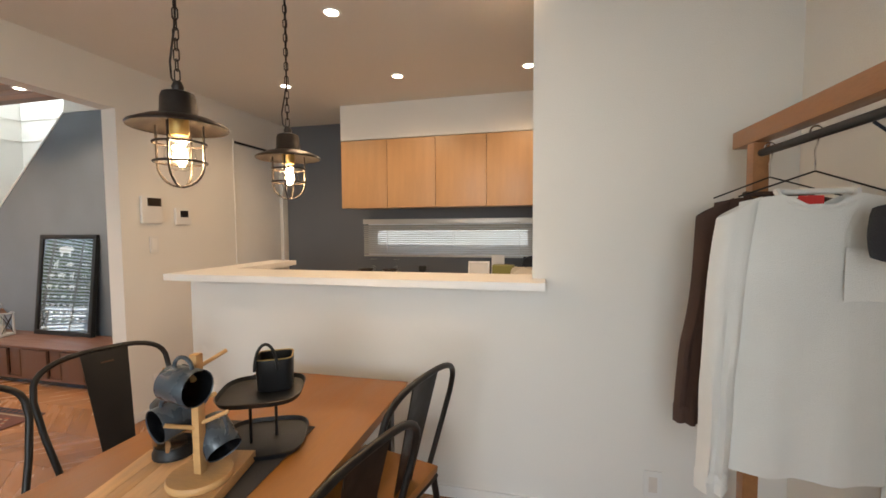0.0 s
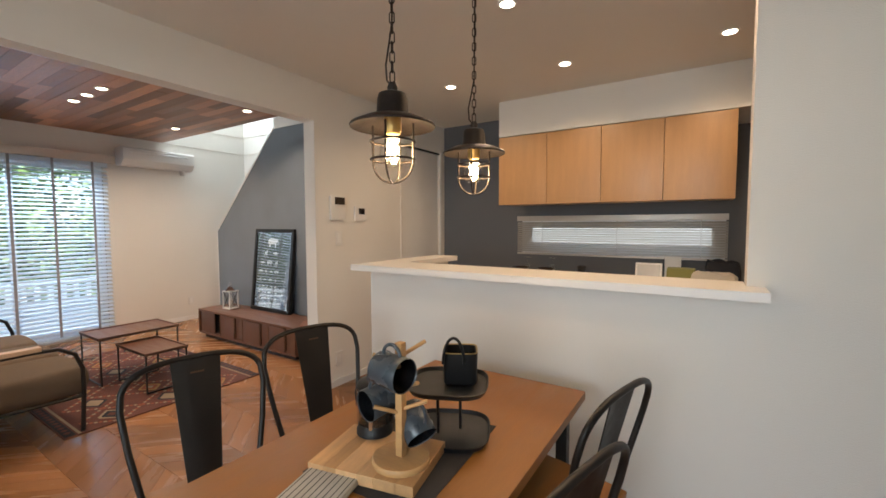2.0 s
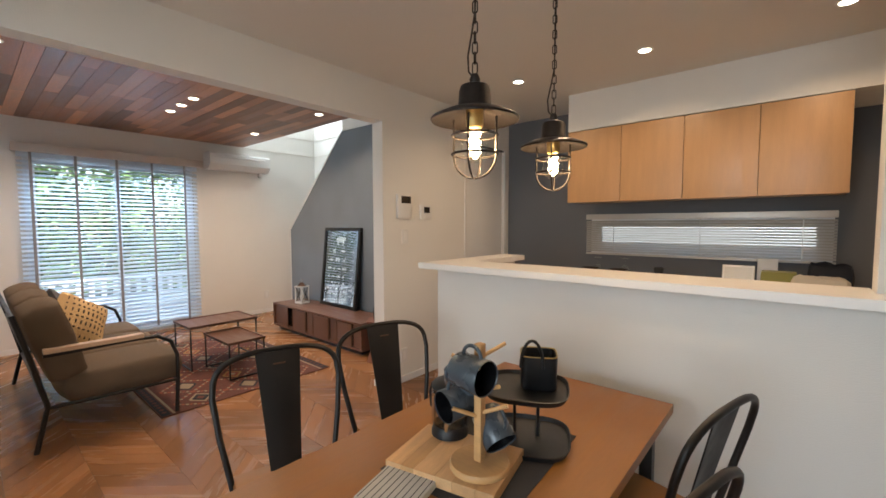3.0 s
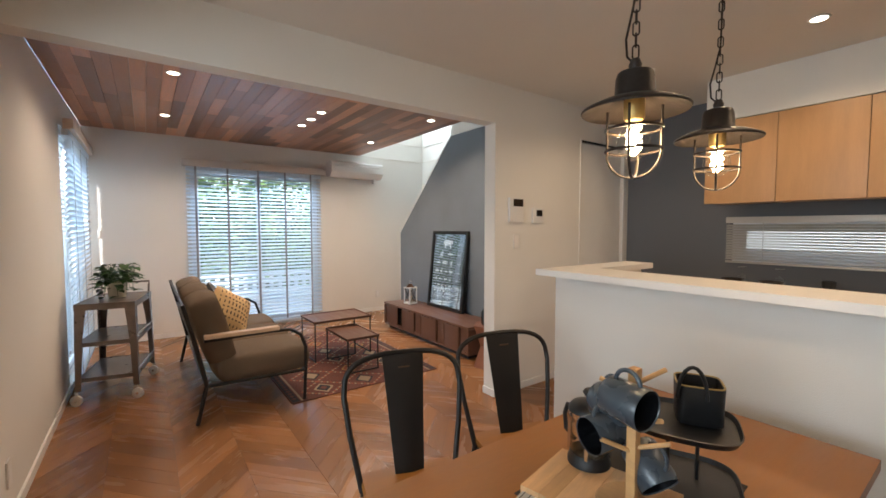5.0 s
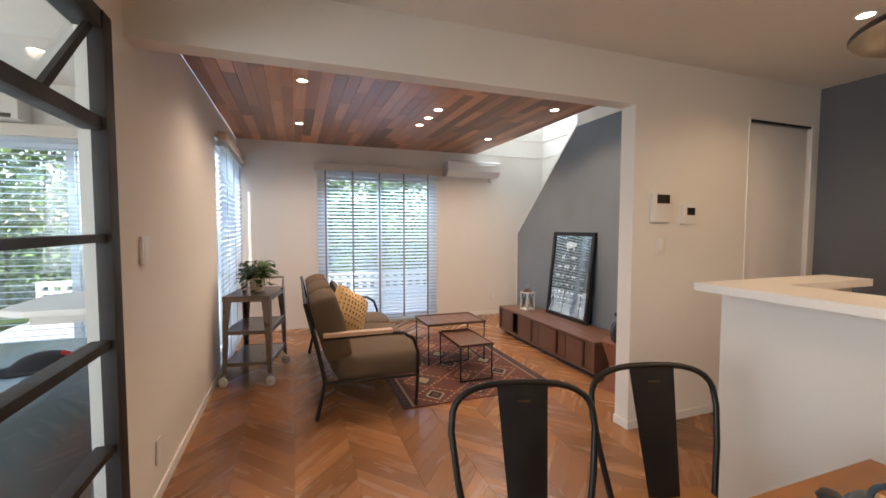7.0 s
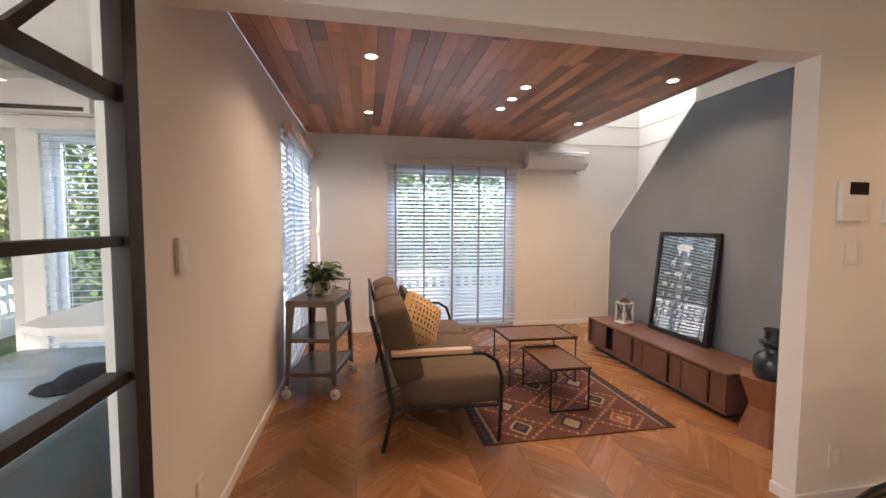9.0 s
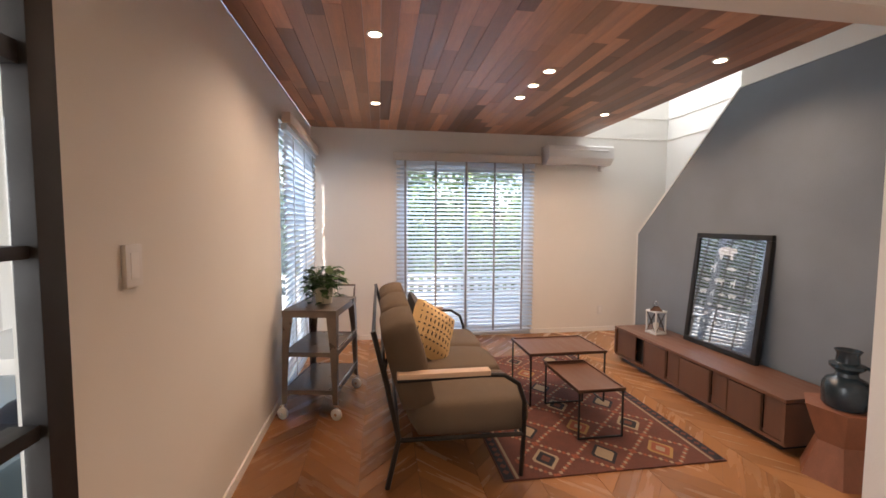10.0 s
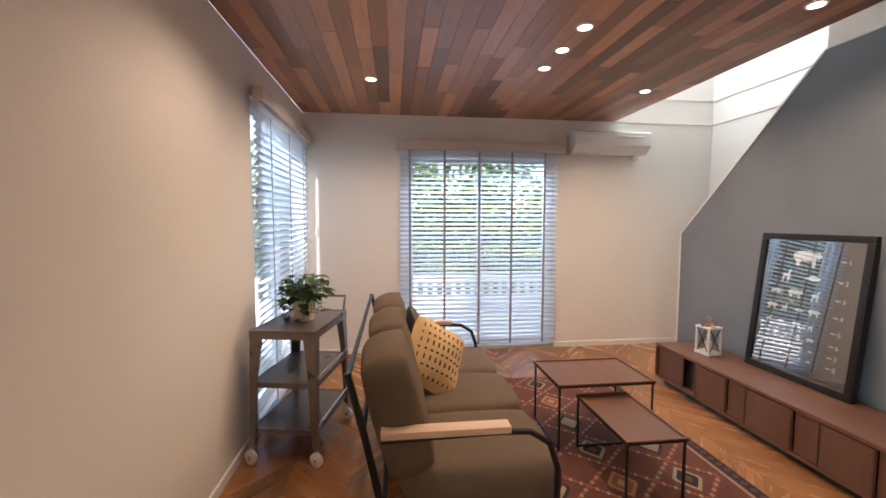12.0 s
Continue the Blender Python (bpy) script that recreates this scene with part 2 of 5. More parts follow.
def part(name, bm, m, parent, label="", smooth=True):
    ob = link_mesh(name, bm, m, smooth)
    ob.parent = parent
    if label:
        tagged(ob, label)
    return ob


def thing(name, label, category, x=0, y=0, z=0, rz=0, group="", kind=""):
    ob = new(name)
    ob.empty_display_size = 0.1
    ob.matrix_world = pose(x, y, z, 0, 0, rz)
    return tagged(ob, label, category, group, kind)


def structure(name, bm, m, label, category, smooth=False):
    return tagged(link_mesh(name, bm, m, smooth), label, category, "", "structure")


def B(*boxes, bevel=0.0):
    """Boxes (x0, x1, y0, y1, z0, z1) in one mesh."""
    bm = bmesh.new()
    for x0, x1, y0, y1, z0, z1 in boxes:
        r = bmesh.ops.create_cube(bm, size=1, matrix=Matrix.LocRotScale(((x0 + x1) / 2, (y0 + y1) / 2, (z0 + z1) / 2), None, (x1 - x0, y1 - y0, z1 - z0)))
    if bevel:
        bmesh.ops.bevel(bm, geom=list(bm.edges), offset=bevel, segments=2, affect="EDGES", profile=0.7)
    return bm


def tube(points, r, n=8, bm=None, closed=False):
    """A round bar along points."""
    bm = bm or bmesh.new()
    pts = [Vector(p) for p in points]
    rings = []
    up = None
    for i, p in enumerate(pts):
        a = pts[i - 1] if (i or closed) else pts[0]
        c = pts[(i + 1) % len(pts)] if (i < len(pts) - 1 or closed) else pts[-1]
        d = (c - a).normalized()
        if up is None:
            up = d.orthogonal().normalized()
        up = (up - d * up.dot(d)).normalized()
        side = d.cross(up)
        rings.append([bm.verts.new(p + r * (math.cos(k * math.tau / n) * up + math.sin(k * math.tau / n) * side)) for k in range(n)])
    pairs = list(zip(rings, rings[1:]))
    if closed:
        pairs.append((rings[-1], rings[0]))
    for u, v in pairs:
        for k in range(n):
            bm.faces.new((u[k], u[(k + 1) % n], v[(k + 1) % n], v[k]))
    if not closed:
        bm.faces.new(rings[0][::-1])
        bm.faces.new(rings[-1])
    return bm


def lathe(profile, n=24, bm=None, at=(0, 0, 0)):
    """Turned shape from (radius, height) pairs; radius 0 closes it."""
    bm = bm or bmesh.new()
    o = Vector(at)
    rings = []
    for r, z in profile:
        if r <= 1e-6:
            rings.append([bm.verts.new(o + Vector((0, 0, z)))])
        else:
            rings.append([bm.verts.new(o + Vector((r * math.cos(k * math.tau / n), r * math.sin(k * math.tau / n), z))) for k in range(n)])
    for u, v in zip(rings, rings[1:]):
        for k in range(n):
            a, b, c, d = u[k % len(u)], u[(k + 1) % n % len(u)], v[(k + 1) % n % len(v)], v[k % len(v)]
            f = list(dict.fromkeys((a, b, c, d)))
            if len(f) > 2:
                bm.faces.new(f)
    return bm


def turned(bm, m):
    bmesh.ops.transform(bm, matrix=m, verts=bm.verts)
    return bm


def prism(outline, depth, plane="xz"):
    """An outline of (u, v) pairs pushed out by depth."""
    bm = bmesh.new()
    if plane == "xz":
        a = [bm.verts.new((u, 0, v)) for u, v in outline]
        b = [bm.verts.new((u, depth, v)) for u, v in outline]
    else:
        a = [bm.verts.new((u, v, 0)) for u, v in outline]
        b = [bm.verts.new((u, v, depth)) for u, v in outline]
    bm.faces.new(a)
    bm.faces.new(b[::-1])
    for k in range(len(a)):
        bm.faces.new((a[k], a[(k + 1) % len(a)], b[(k + 1) % len(a)], b[k]))
    return bm


def cushion(sx, sy, sz, puff=0.5, n=8, seed=0):
    """A padded block centred on the origin, rounded and slightly uneven."""
    bm = bmesh.new()
    bmesh.ops.create_cube(bm, size=2)
    bmesh.ops.subdivide_edges(bm, edges=list(bm.edges), cuts=n, use_grid_fill=True)
    for v in bm.verts:
        p = v.co.copy()
        q = Vector([math.copysign(min(1, abs(c)) ** 1.0, c) for c in p])
        s = Vector((q.x * math.sqrt(max(0, 1 - q.y * q.y / 2 - q.z * q.z / 2 + q.y * q.y * q.z * q.z / 3)),
                    q.y * math.sqrt(max(0, 1 - q.z * q.z / 2 - q.x * q.x / 2 + q.z * q.z * q.x * q.x / 3)),
                    q.z * math.sqrt(max(0, 1 - q.x * q.x / 2 - q.y * q.y / 2 + q.x * q.x * q.y * q.y / 3))))
        w = q.lerp(s, puff * 0.55)
        w *= 1 + 0.02 * noise.noise(p * 1.7 + Vector((seed * 7.1, 0, 0)))
        v.co = Vector((w.x * sx / 2, w.y * sy / 2, w.z * sz / 2))
    return bm


def wall_with_hole(axis, at, thick, u0, u1, z0, z1, holes):
    """A wall across `axis` at `at`, from u0 to u1, with openings (a, b, c, d)."""
    us = sorted({u0, u1, *[h[0] for h in holes], *[h[1] for h in holes]})
    zs = sorted({z0, z1, *[h[2] for h in holes], *[h[3] for h in holes]})
    bm = bmesh.new()
    vert = {}

    def vtx(u, w, z):
        key = (u, w, z)
        if key not in vert:
            vert[key] = bm.verts.new((w, u, z) if axis == "x" else (u, w, z))
        return vert[key]
    solid = {}
    for i in range(len(us) - 1):
        for j in range(len(zs) - 1):
            cu, cz = (us[i] + us[i + 1]) / 2, (zs[j] + zs[j + 1]) / 2
            solid[i, j] = not any(h[0] < cu < h[1] and h[2] < cz < h[3] for h in holes)
    w0, w1 = at, at + thick
    for (i, j), s in solid.items():
        if not s:
            continue
        a, b, c, d = us[i], us[i + 1], zs[j], zs[j + 1]
        bm.faces.new([vtx(a, w0, c), vtx(b, w0, c), vtx(b, w0, d), vtx(a, w0, d)])
        bm.faces.new([vtx(a, w1, d), vtx(b, w1, d), vtx(b, w1, c), vtx(a, w1, c)])
        for di, dj, e in ((-1, 0, ((a, c), (a, d))), (1, 0, ((b, c), (b, d))), (0, -1, ((a, c), (b, c))), (0, 1, ((a, d), (b, d)))):
            if not solid.get((i + di, j + dj), False):
                (p, q), (r, t) = e
                bm.faces.new([vtx(p, w0, q), vtx(r, w0, t), vtx(r, w1, t), vtx(p, w1, q)])
    return bm


# ---- structure ----
CH = 2.45
structure("ceiling_living_slab", B((-6.1, -2.505, 0.0, 3.26, 2.466, 2.60)), M["ceil"], "slab above the timber ceiling", "ceiling")
structure("ceiling_dining", B((-2.385, 1.393, 0.0, 4.62, CH, 2.6)), M["ceil"], "plain white papered ceiling over dining and kitchen", "ceiling")
structure("wall_west", wall_with_hole("x", -6.12, 0.12, -0.12, 4.54, 0, 5.0, [(1.0, 2.59, 0.04, 2.08), (3.45, 4.25, 3.4, 4.6)]), M["wall"], "white papered wall with a sliding garden window", "wall")
structure("wall_south", wall_with_hole("y", -0.12, 0.12, -6.0, 1.393, 0, CH, [(-5.9, -4.48, 0.06, 2.17), (-2.26, 0.9, 0.0, 2.16)]), M["wall"], "white papered wall with window and glazed partition", "wall")
structure("wall_east", B((1.363, 1.48, -0.12, 4.74, 0, 2.6)), M["wall"], "white papered side wall", "wall")
structure("wall_opening", wall_with_hole("x", -2.505, 0.12, 0.0, 4.62, 0, CH, [(0.0, 2.745, -0.1, 2.148), (3.82, 4.52, -0.1, 2.15)]), M["wall"], "white papered dividing wall with a wide opening", "wall")
structure("wall_kitchen_north", wall_with_hole("y", 4.62, 0.12, -2.6, 1.363, 0, 2.6, [(-1.43, 0.32, 1.06, 1.42)]), M["kblue"], "slate blue kitchen wall with a slot window", "wall")
structure("wall_kitchen_full", B((0.32, 1.363, 2.512, 2.632, 0, CH)), M["wall"], "white papered full-height kitchen partition", "wall")
structure("wall_kitchen_low", B((-1.603, 0.32, 2.512, 2.632, 0, 1.073), (-1.603, -1.483, 2.632, 3.25, 0, 1.073)), M["wall"], "white papered half-height kitchen wall", "wall")
# feature wall below the stairs, with its raked edge
structure("wall_feature", turned(prism([(-5.315, 0), (-2.505, 0), (-2.505, 2.455), (-4.072, 2.455), (-5.315, 1.265)], 0.11), Matrix.Translation((0, 3.59, 0))), M["blue"], "slate blue papered wall under the stairs", "wall")
bm = bmesh.new()
for a, b in (((-5.315, 0.0), (-5.315, 1.265)), ((-5.315, 1.265), (-4.072, 2.455))):
    d = Vector((b[0] - a[0], 0, b[1] - a[1]))
    nrm = Vector((-d.z, 0, d.x)).normalized() * 0.014
    q = [Vector((a[0], 3.584, a[1])), Vector((b[0], 3.584, b[1]))]
    vs = [bm.verts.new(v) for v in (q[0], q[1], q[1] + nrm, q[0] + nrm)]
    ws = [bm.verts.new(v.co + Vector((0, 0.122, 0))) for v in vs]
    bm.faces.new(vs)
    bm.faces.new(ws[::-1])
    for k in range(4):
        bm.faces.new((vs[k], vs[(k + 1) % 4], ws[(k + 1) % 4], ws[k]))
structure("trim_feature_edge", bm, M["trim"], "white edging of the raked feature wall", "trim")
structure("wall_stair_upper", B((-4.072, -2.505, 3.59, 3.70, 2.459, 5.0)), M["wall"], "white papered wall above the feature wall", "wall")
structure("wall_stair_north", B((-6.0, -2.45, 4.42, 4.54, 0, 5.0)), M["wall"], "white papered stairwell wall", "wall")
structure("wall_stair_east", B((-2.505, -2.385, 3.0, 4.54, 2.604, 5.0)), M["wall"], "white upper stairwell wall", "wall")
structure("wall_void_south", B((-6.0, -2.505, 3.14, 3.26, 2.604, 5.0)), M["wall"], "white upper wall of the void", "wall")
structure("ceiling_void", B((-6.12, -2.385, 3.0, 4.54, 5.0, 5.1)), M["ceil"], "white ceiling high over the stairwell", "ceiling")
structure("trim_stair_rail", B((-6.0, -5.99, 3.26, 4.41, 2.44, 2.446), (-5.99, -4.0, 4.412, 4.42, 2.44, 2.446), (-6.0, -5.99, 3.26, 4.41, 2.70, 2.705), (-5.99, -4.0, 4.412, 4.42, 2.70, 2.705)), M["valance"], "thin joint lines of the stairwell wallpaper", "trim")
structure("baseboard", B((-6.0, -5.988, 0.0, 0.98, 0.0, 0.055), (-6.0, -5.988, 2.62, 4.42, 0.0, 0.055), (-5.988, -2.26, 0.0, 0.012, 0.0, 0.055),
                         (-2.385, -2.373, 2.745, 3.80, 0.0, 0.055), (-2.505, -2.373, 2.733, 2.745, 0.0, 0.055), (-1.603, 1.363, 2.50, 2.512, 0, 0.055)), M["trim"], "low white skirting board", "baseboard")
structure("counter_top", turned(prism([(-1.613, 2.346), (0.377, 2.346), (0.377, 2.51), (0.318, 2.51), (0.318, 2.665), (-1.419, 2.665), (-1.419, 3.28), (-1.613, 3.28)], 0.034, "xy"), Matrix.Translation((0, 0, 1.0745))), M["counter"], "white L-shaped serving counter top", "counter")

# timber ceiling: boards along x with staggered ends
rng = random.Random(4)
bm = bmesh.new()
y = 0.0
while y < 3.26:
    w = 0.096
    x = -6.0 - rng.uniform(0, 1.2)
    while x < -2.505:
        l = rng.choice((0.6, 0.9, 1.2, 1.5))
        a, b = max(x, -6.0), min(x + l, -2.505)
        if b - a > 0.02:
            c = [(a + 0.001, y + 0.0012), (b - 0.001, y + 0.0012), (b - 0.001, min(y + w, 3.26) - 0.0012), (a + 0.001, min(y + w, 3.26) - 0.0012)]
            lo = [bm.verts.new((u, v, CH + rng.uniform(-0.001, 0.001))) for u, v in c]
            hi = [bm.verts.new((u, v, CH + 0.015)) for u, v in c]
            bm.faces.new(lo)
            bm.faces.new(hi[::-1])
            for k in range(4):
                bm.faces.new((lo[k], hi[k], hi[(k + 1) % 4], lo[(k + 1) % 4]))
        x += l
    y += w
structure("ceiling_timber", bm, M["cedar"], "reddish brown cedar board ceiling in mixed tones", "ceiling")


# ---- windows ----
def sliding_window(name, axis, at, u0, u1, z0, z1, label, two=True, frame_mat=None):
    """A white framed window; axis is the wall's normal, `at` the frame's inner side."""
    win = thing(name, label, "window", kind="structure")

    def bx(a, b, c, d, e, f):
        return (c, d, a, b, e, f) if axis == "x" else (a, b, c, d, e, f)
    t = 0.045
    part("window_frame", B(bx(u0, u1, at, at + 0.07, z0, z0 + t), bx(u0, u1, at, at + 0.07, z1 - t, z1), bx(u0, u0 + t, at, at + 0.07, z0 + t, z1 - t), bx(u1 - t, u1, at, at + 0.07, z0 + t, z1 - t)), frame_mat or M["frame"], win, "", False)
    mid = (u0 + u1) / 2
    sashes = ((u0 + t, mid + 0.03, at + 0.002), (mid - 0.03, u1 - t, at + 0.034)) if two else ((u0 + t, u1 - t, at + 0.02),)
    for a, b, w in sashes:
        s = 0.05
        part("sash", B(bx(a, b, w, w + 0.028, z0 + t, z0 + t + s), bx(a, b, w, w + 0.028, z1 - t - s, z1 - t), bx(a, a + s, w, w + 0.028, z0 + t + s, z1 - t - s), bx(b - s, b, w, w + 0.028, z0 + t + s, z1 - t - s)), frame_mat or M["frame"], win, "", False)
        g = part("pane", B(bx(a + s, b - s, w + 0.012, w + 0.016, z0 + t + s, z1 - t - s)), GLASS, win, "", False)
        g.visible_shadow = False
    return win


sliding_window("window_1", "x", -6.09, 1.0, 2.59, 0.04, 2.08, "tall white sliding garden window")
sliding_window("window_2", "y", -0.10, -5.9, -4.48, 0.06, 2.17, "white side window behind a slatted blind")
sliding_window("window_3", "y", 4.63, -1.43, 0.32, 1.06, 1.42, "narrow slot window over the kitchen worktop", False)
sliding_window("window_4", "x", -6.09, 3.45, 4.25, 3.4, 4.6, "high stairwell window", False)


def blind(name, label, axis, at, u0, u1, z0, z1, pitch, width, tilt, tapes, tape_mat, slat_mat, valance):
    """A slatted blind with a head box, tapes and a bottom rail; at: its middle plane."""
    bl = thing(name, label, "blind")

    def put(bm):
        return turned(bm, Matrix.Rotation(radians(90), 4, "Z")) if axis == "x" else bm

    def bx(a, b, c, d, e, f):
        return (c, d, a, b, e, f) if axis == "x" else (a, b, c, d, e, f)
    bmv = bmesh.new()
    n = 4
    top, bot = [], []
    for k in range(n + 1):
        s = (k / n - 0.5) * width
        crown = 0.06 * width * (1 - (2 * k / n - 1) ** 2)
        c, sn = math.cos(radians(tilt)), math.sin(radians(tilt))
        off, h = s * c - crown * sn, s * sn + crown * c
        for row, dz in ((top, 0.0012), (bot, -0.0012)):
            row.append([bmv.verts.new((off, u, h + dz) if axis == "x" else (u, off, h + dz)) for u in (u0, u1)])
    for k in range(n):
        bmv.faces.new((top[k][0], top[k][1], top[k + 1][1], top[k + 1][0]))
        bmv.faces.new((bot[k][0], bot[k + 1][0], bot[k + 1][1], bot[k][1]))
    for e in (0, n):
        bmv.faces.new((top[e][0], top[e][1], bot[e][1], bot[e][0]))
    first = part("slat", bmv, slat_mat, bl)
    z = z1 - 0.05 - pitch
    first.location = (at, 0, z) if axis == "x" else (0, at, z)
    while z - pitch > z0 + 0.03:
        z -= pitch
        s = new("slat", first.data)
        s.parent = bl
        s.location = (at, 0, z) if axis == "x" else (0, at, z)
    part("bottom_rail", B(bx(u0, u1, at - width * 0.45, at + width * 0.45, z0, z0 + 0.018), bevel=0.003), slat_mat, bl)
    part("head_rail", B(bx(u0, u1, at - 0.022, at + 0.022, z1 - 0.05, z1), bevel=0.003), slat_mat, bl)
    if valance:
        a, b, c, d = valance
        side = 1 if (axis == "x" or name == "side_blind") else -1
        p = sorted((at - side * 0.01, at + side * 0.055))
        part("valance", B(bx(a, b, p[0], p[1], c, d), bevel=0.005), M["valance"], bl, "beige pelmet board")
    side = -1 if name == "slot_blind" else 1
    for u in tapes:
        wt = 0.012 if tape_mat is M["tape"] else 0.003
        o = at + side * (width * 0.5 * math.cos(radians(tilt)) + 0.002)
        part("ladder_tape", B(bx(u - wt, u + wt, min(o, o + side * 0.0015), max(o, o + side * 0.0015), z0 + 0.01, z1)), tape_mat, bl, "", False)
    return bl


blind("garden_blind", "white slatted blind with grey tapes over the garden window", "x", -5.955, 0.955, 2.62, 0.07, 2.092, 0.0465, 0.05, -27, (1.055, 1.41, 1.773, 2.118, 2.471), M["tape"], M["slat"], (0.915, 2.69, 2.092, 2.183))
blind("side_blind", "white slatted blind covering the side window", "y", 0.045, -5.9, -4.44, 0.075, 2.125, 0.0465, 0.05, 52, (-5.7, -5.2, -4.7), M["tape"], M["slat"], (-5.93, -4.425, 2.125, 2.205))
blind("slot_blind", "beige aluminium slatted blind on the kitchen slot window", "y", 4.59, -1.463, 0.335, 1.045, 1.432, 0.0215, 0.025, 38, (-1.2, -0.5, 0.15), M["alu"], M["alu"], None)

# interior door beside the kitchen
d1 = thing("door_1", "flush white sliding door beside the kitchen", "door", kind="structure")
part("door_leaf", B((-2.44, -2.405, 3.83, 4.51, 0.005, 2.13), bevel=0.003), M["trim"], d1)
part("door_jamb", B((-2.51, -2.375, 4.521, 4.56, 0, 2.16), (-2.51, -2.378, 3.805, 3.819, 0, 2.16)), M["trim"], d1)
part("door_track", B((-2.46, -2.383, 3.821, 4.519, 2.131, 2.149)), M["screen"], d1, "dark head track")

# glazed partition to the side room
gp = thing("glazed_partition", "dark steel framed glass partition with diagonal braces", "partition", kind="structure")
part("post", B((-2.26, -2.178, -0.05, 0.003, 0, 2.16), bevel=0.004), M["steel"], gp)
part("post", B((-0.78, -0.70, -0.05, 0.003, 0, 2.16), bevel=0.004), M["steel"], gp)
part("post", B((0.83, 0.9, -0.05, 0.003, 0, 2.16), bevel=0.004), M["steel"], gp)
part("head", B((-2.175, 0.83, -0.09, 0.0, 2.09, 2.16), bevel=0.004), M["steel"], gp)
part("sill", B((-2.175, 0.83, -0.09, 0.0, 0, 0.09), bevel=0.004), M["steel"], gp)
for a, b in ((-2.175, -0.78), (-0.70, 0.83)):
    for z, h in ((1.74, 0.05), (1.31, 0.03), (0.90, 0.035), (0.49, 0.03)):
        part("glazing_bar", B((a, b, -0.075, -0.012, z - h / 2, z + h / 2), bevel=0.003), M["steel"], gp)
    g = part("pane", B((a, b, -0.05, -0.044, 0.09, 2.09)), GLASS, gp, "", False)
    g.visible_shadow = False
    part("brace", tube([(a + 0.03, -0.03, 2.09), (a + 0.36, -0.03, 1.76)], 0.016, 4), M["steel"], gp)

# ---- side room seen through the glass ----
structure("side_room_floor_base", B((-4.35, 1.51, -3.0, -0.12, -0.1, -0.004)), M["gap"], "bed of the tiled floor", "floor")
structure("side_room_wall_west", wall_with_hole("x", -4.47, 0.12, -3.0, -0.12, 0, 2.6, [(-2.8, -1.80, 0.02, 2.05), (-1.66, -0.35, 0.35, 2.05)]), M["wall"], "white wall with a wide window", "wall")
structure("side_room_wall_south", wall_with_hole("y", -3.12, 0.12, -4.47, 1.51, 0, 2.6, [(-3.6, -1.9, 0.35, 2.05), (-1.1, 1.4, 0.5, 2.3)]), M["wall"], "white wall with windows", "wall")
structure("side_room_wall_east", B((1.393, 1.51, -3.0, -0.12, 0, 2.6)), M["wall"], "white end wall", "wall")
structure("side_room_ceiling", B((-4.47, 1.51, -3.12, -0.12, CH, 2.6)), M["ceil"], "white ceiling of the side room", "ceiling")
sliding_window("window_5", "x", -4.45, -1.66, -0.35, 0.35, 2.05, "white framed window to the terrace")
sliding_window("window_6", "x", -4.45, -2.8, -1.80, 0.02, 2.05, "grey framed sliding terrace door", True, M["alu"])
blind("terrace_blind", "white slatted blind over the terrace window, slats open", "x", -4.31, -1.64, -0.37, 0.37, 2.05, 0.05, 0.045, 3, (-1.45, -0.6), M["slat"], M["slat"], (-1.70, -0.33, 2.03, 2.12))
desk = thing("counter_desk", "blue grey counter desk with a glossy top", "desk", -2.75, -0.78, 0)
part("desk_top", B((-0.75, 0.65, -0.45, 0.42, 0.612, 0.642), bevel=0.006), M["desk"], desk)
part("front_panel", B((-0.70, 0.60, 0.34, 0.365, 0, 0.611)), M["desk"], desk)
part("side_panel", B((-0.70, -0.675, -0.42, 0.339, 0, 0.611)), M["desk"], desk)
part("side_panel", B((0.575, 0.60, -0.42, 0.339, 0, 0.611)), M["desk"], desk)
cap = thing("felt_hat", "black felt hat lying on the counter desk", "hat", -2.93, -0.56, 0.643, 60)
part("crown", lathe([(0.0, 0.062), (0.06, 0.058), (0.10, 0.04), (0.125, 0.018), (0.13, 0.0), (0, 0)], 24), M["navy"], cap)
part("brim", turned(prism([(-0.12, 0.0), (0.12, 0.0), (0.11, -0.14), (0.05, -0.2), (-0.05, -0.2), (-0.11, -0.14)], 0.006, "xy"), pose(0, 0, 0)), M["navy"], cap)
part("emblem", turned(B((-0.035, 0.035, -0.006, 0.006, -0.01, 0.012)), pose(0.09, 0.05, 0.045, 0, 30, 60)), M["red"], cap, "small red emblem")
sb = thing("wall_shelf", "white rounded wall shelf behind the partition", "shelf", -2.6, -0.12, 0.985)
part("board", turned(prism([(-0.35, -0.002), (0.22, -0.002), (0.22, -0.25), (0.16, -0.36), (0.05, -0.38), (-0.30, -0.38), (-0.35, -0.3)], 0.026, "xy"), pose(0, 0, 0)), M["counter"], sb, "", False)
for x in (-0.25, 0.1):
    part("bracket", B((x, x + 0.02, -0.28, -0.002, -0.05, -0.001)), M["counter"], sb, "", False)
sac = thing("side_air_conditioner", "grey wall unit above the terrace window", "air conditioner", -4.345, -1.7, 2.125)
part("body", B((0, 0.2, -0.5, 0.5, 0, 0.22), bevel=0.02), M["alu"], sac)
part("outlet", B((0.05, 0.203, -0.46, 0.46, 0.01, 0.04)), M["screen"], sac)

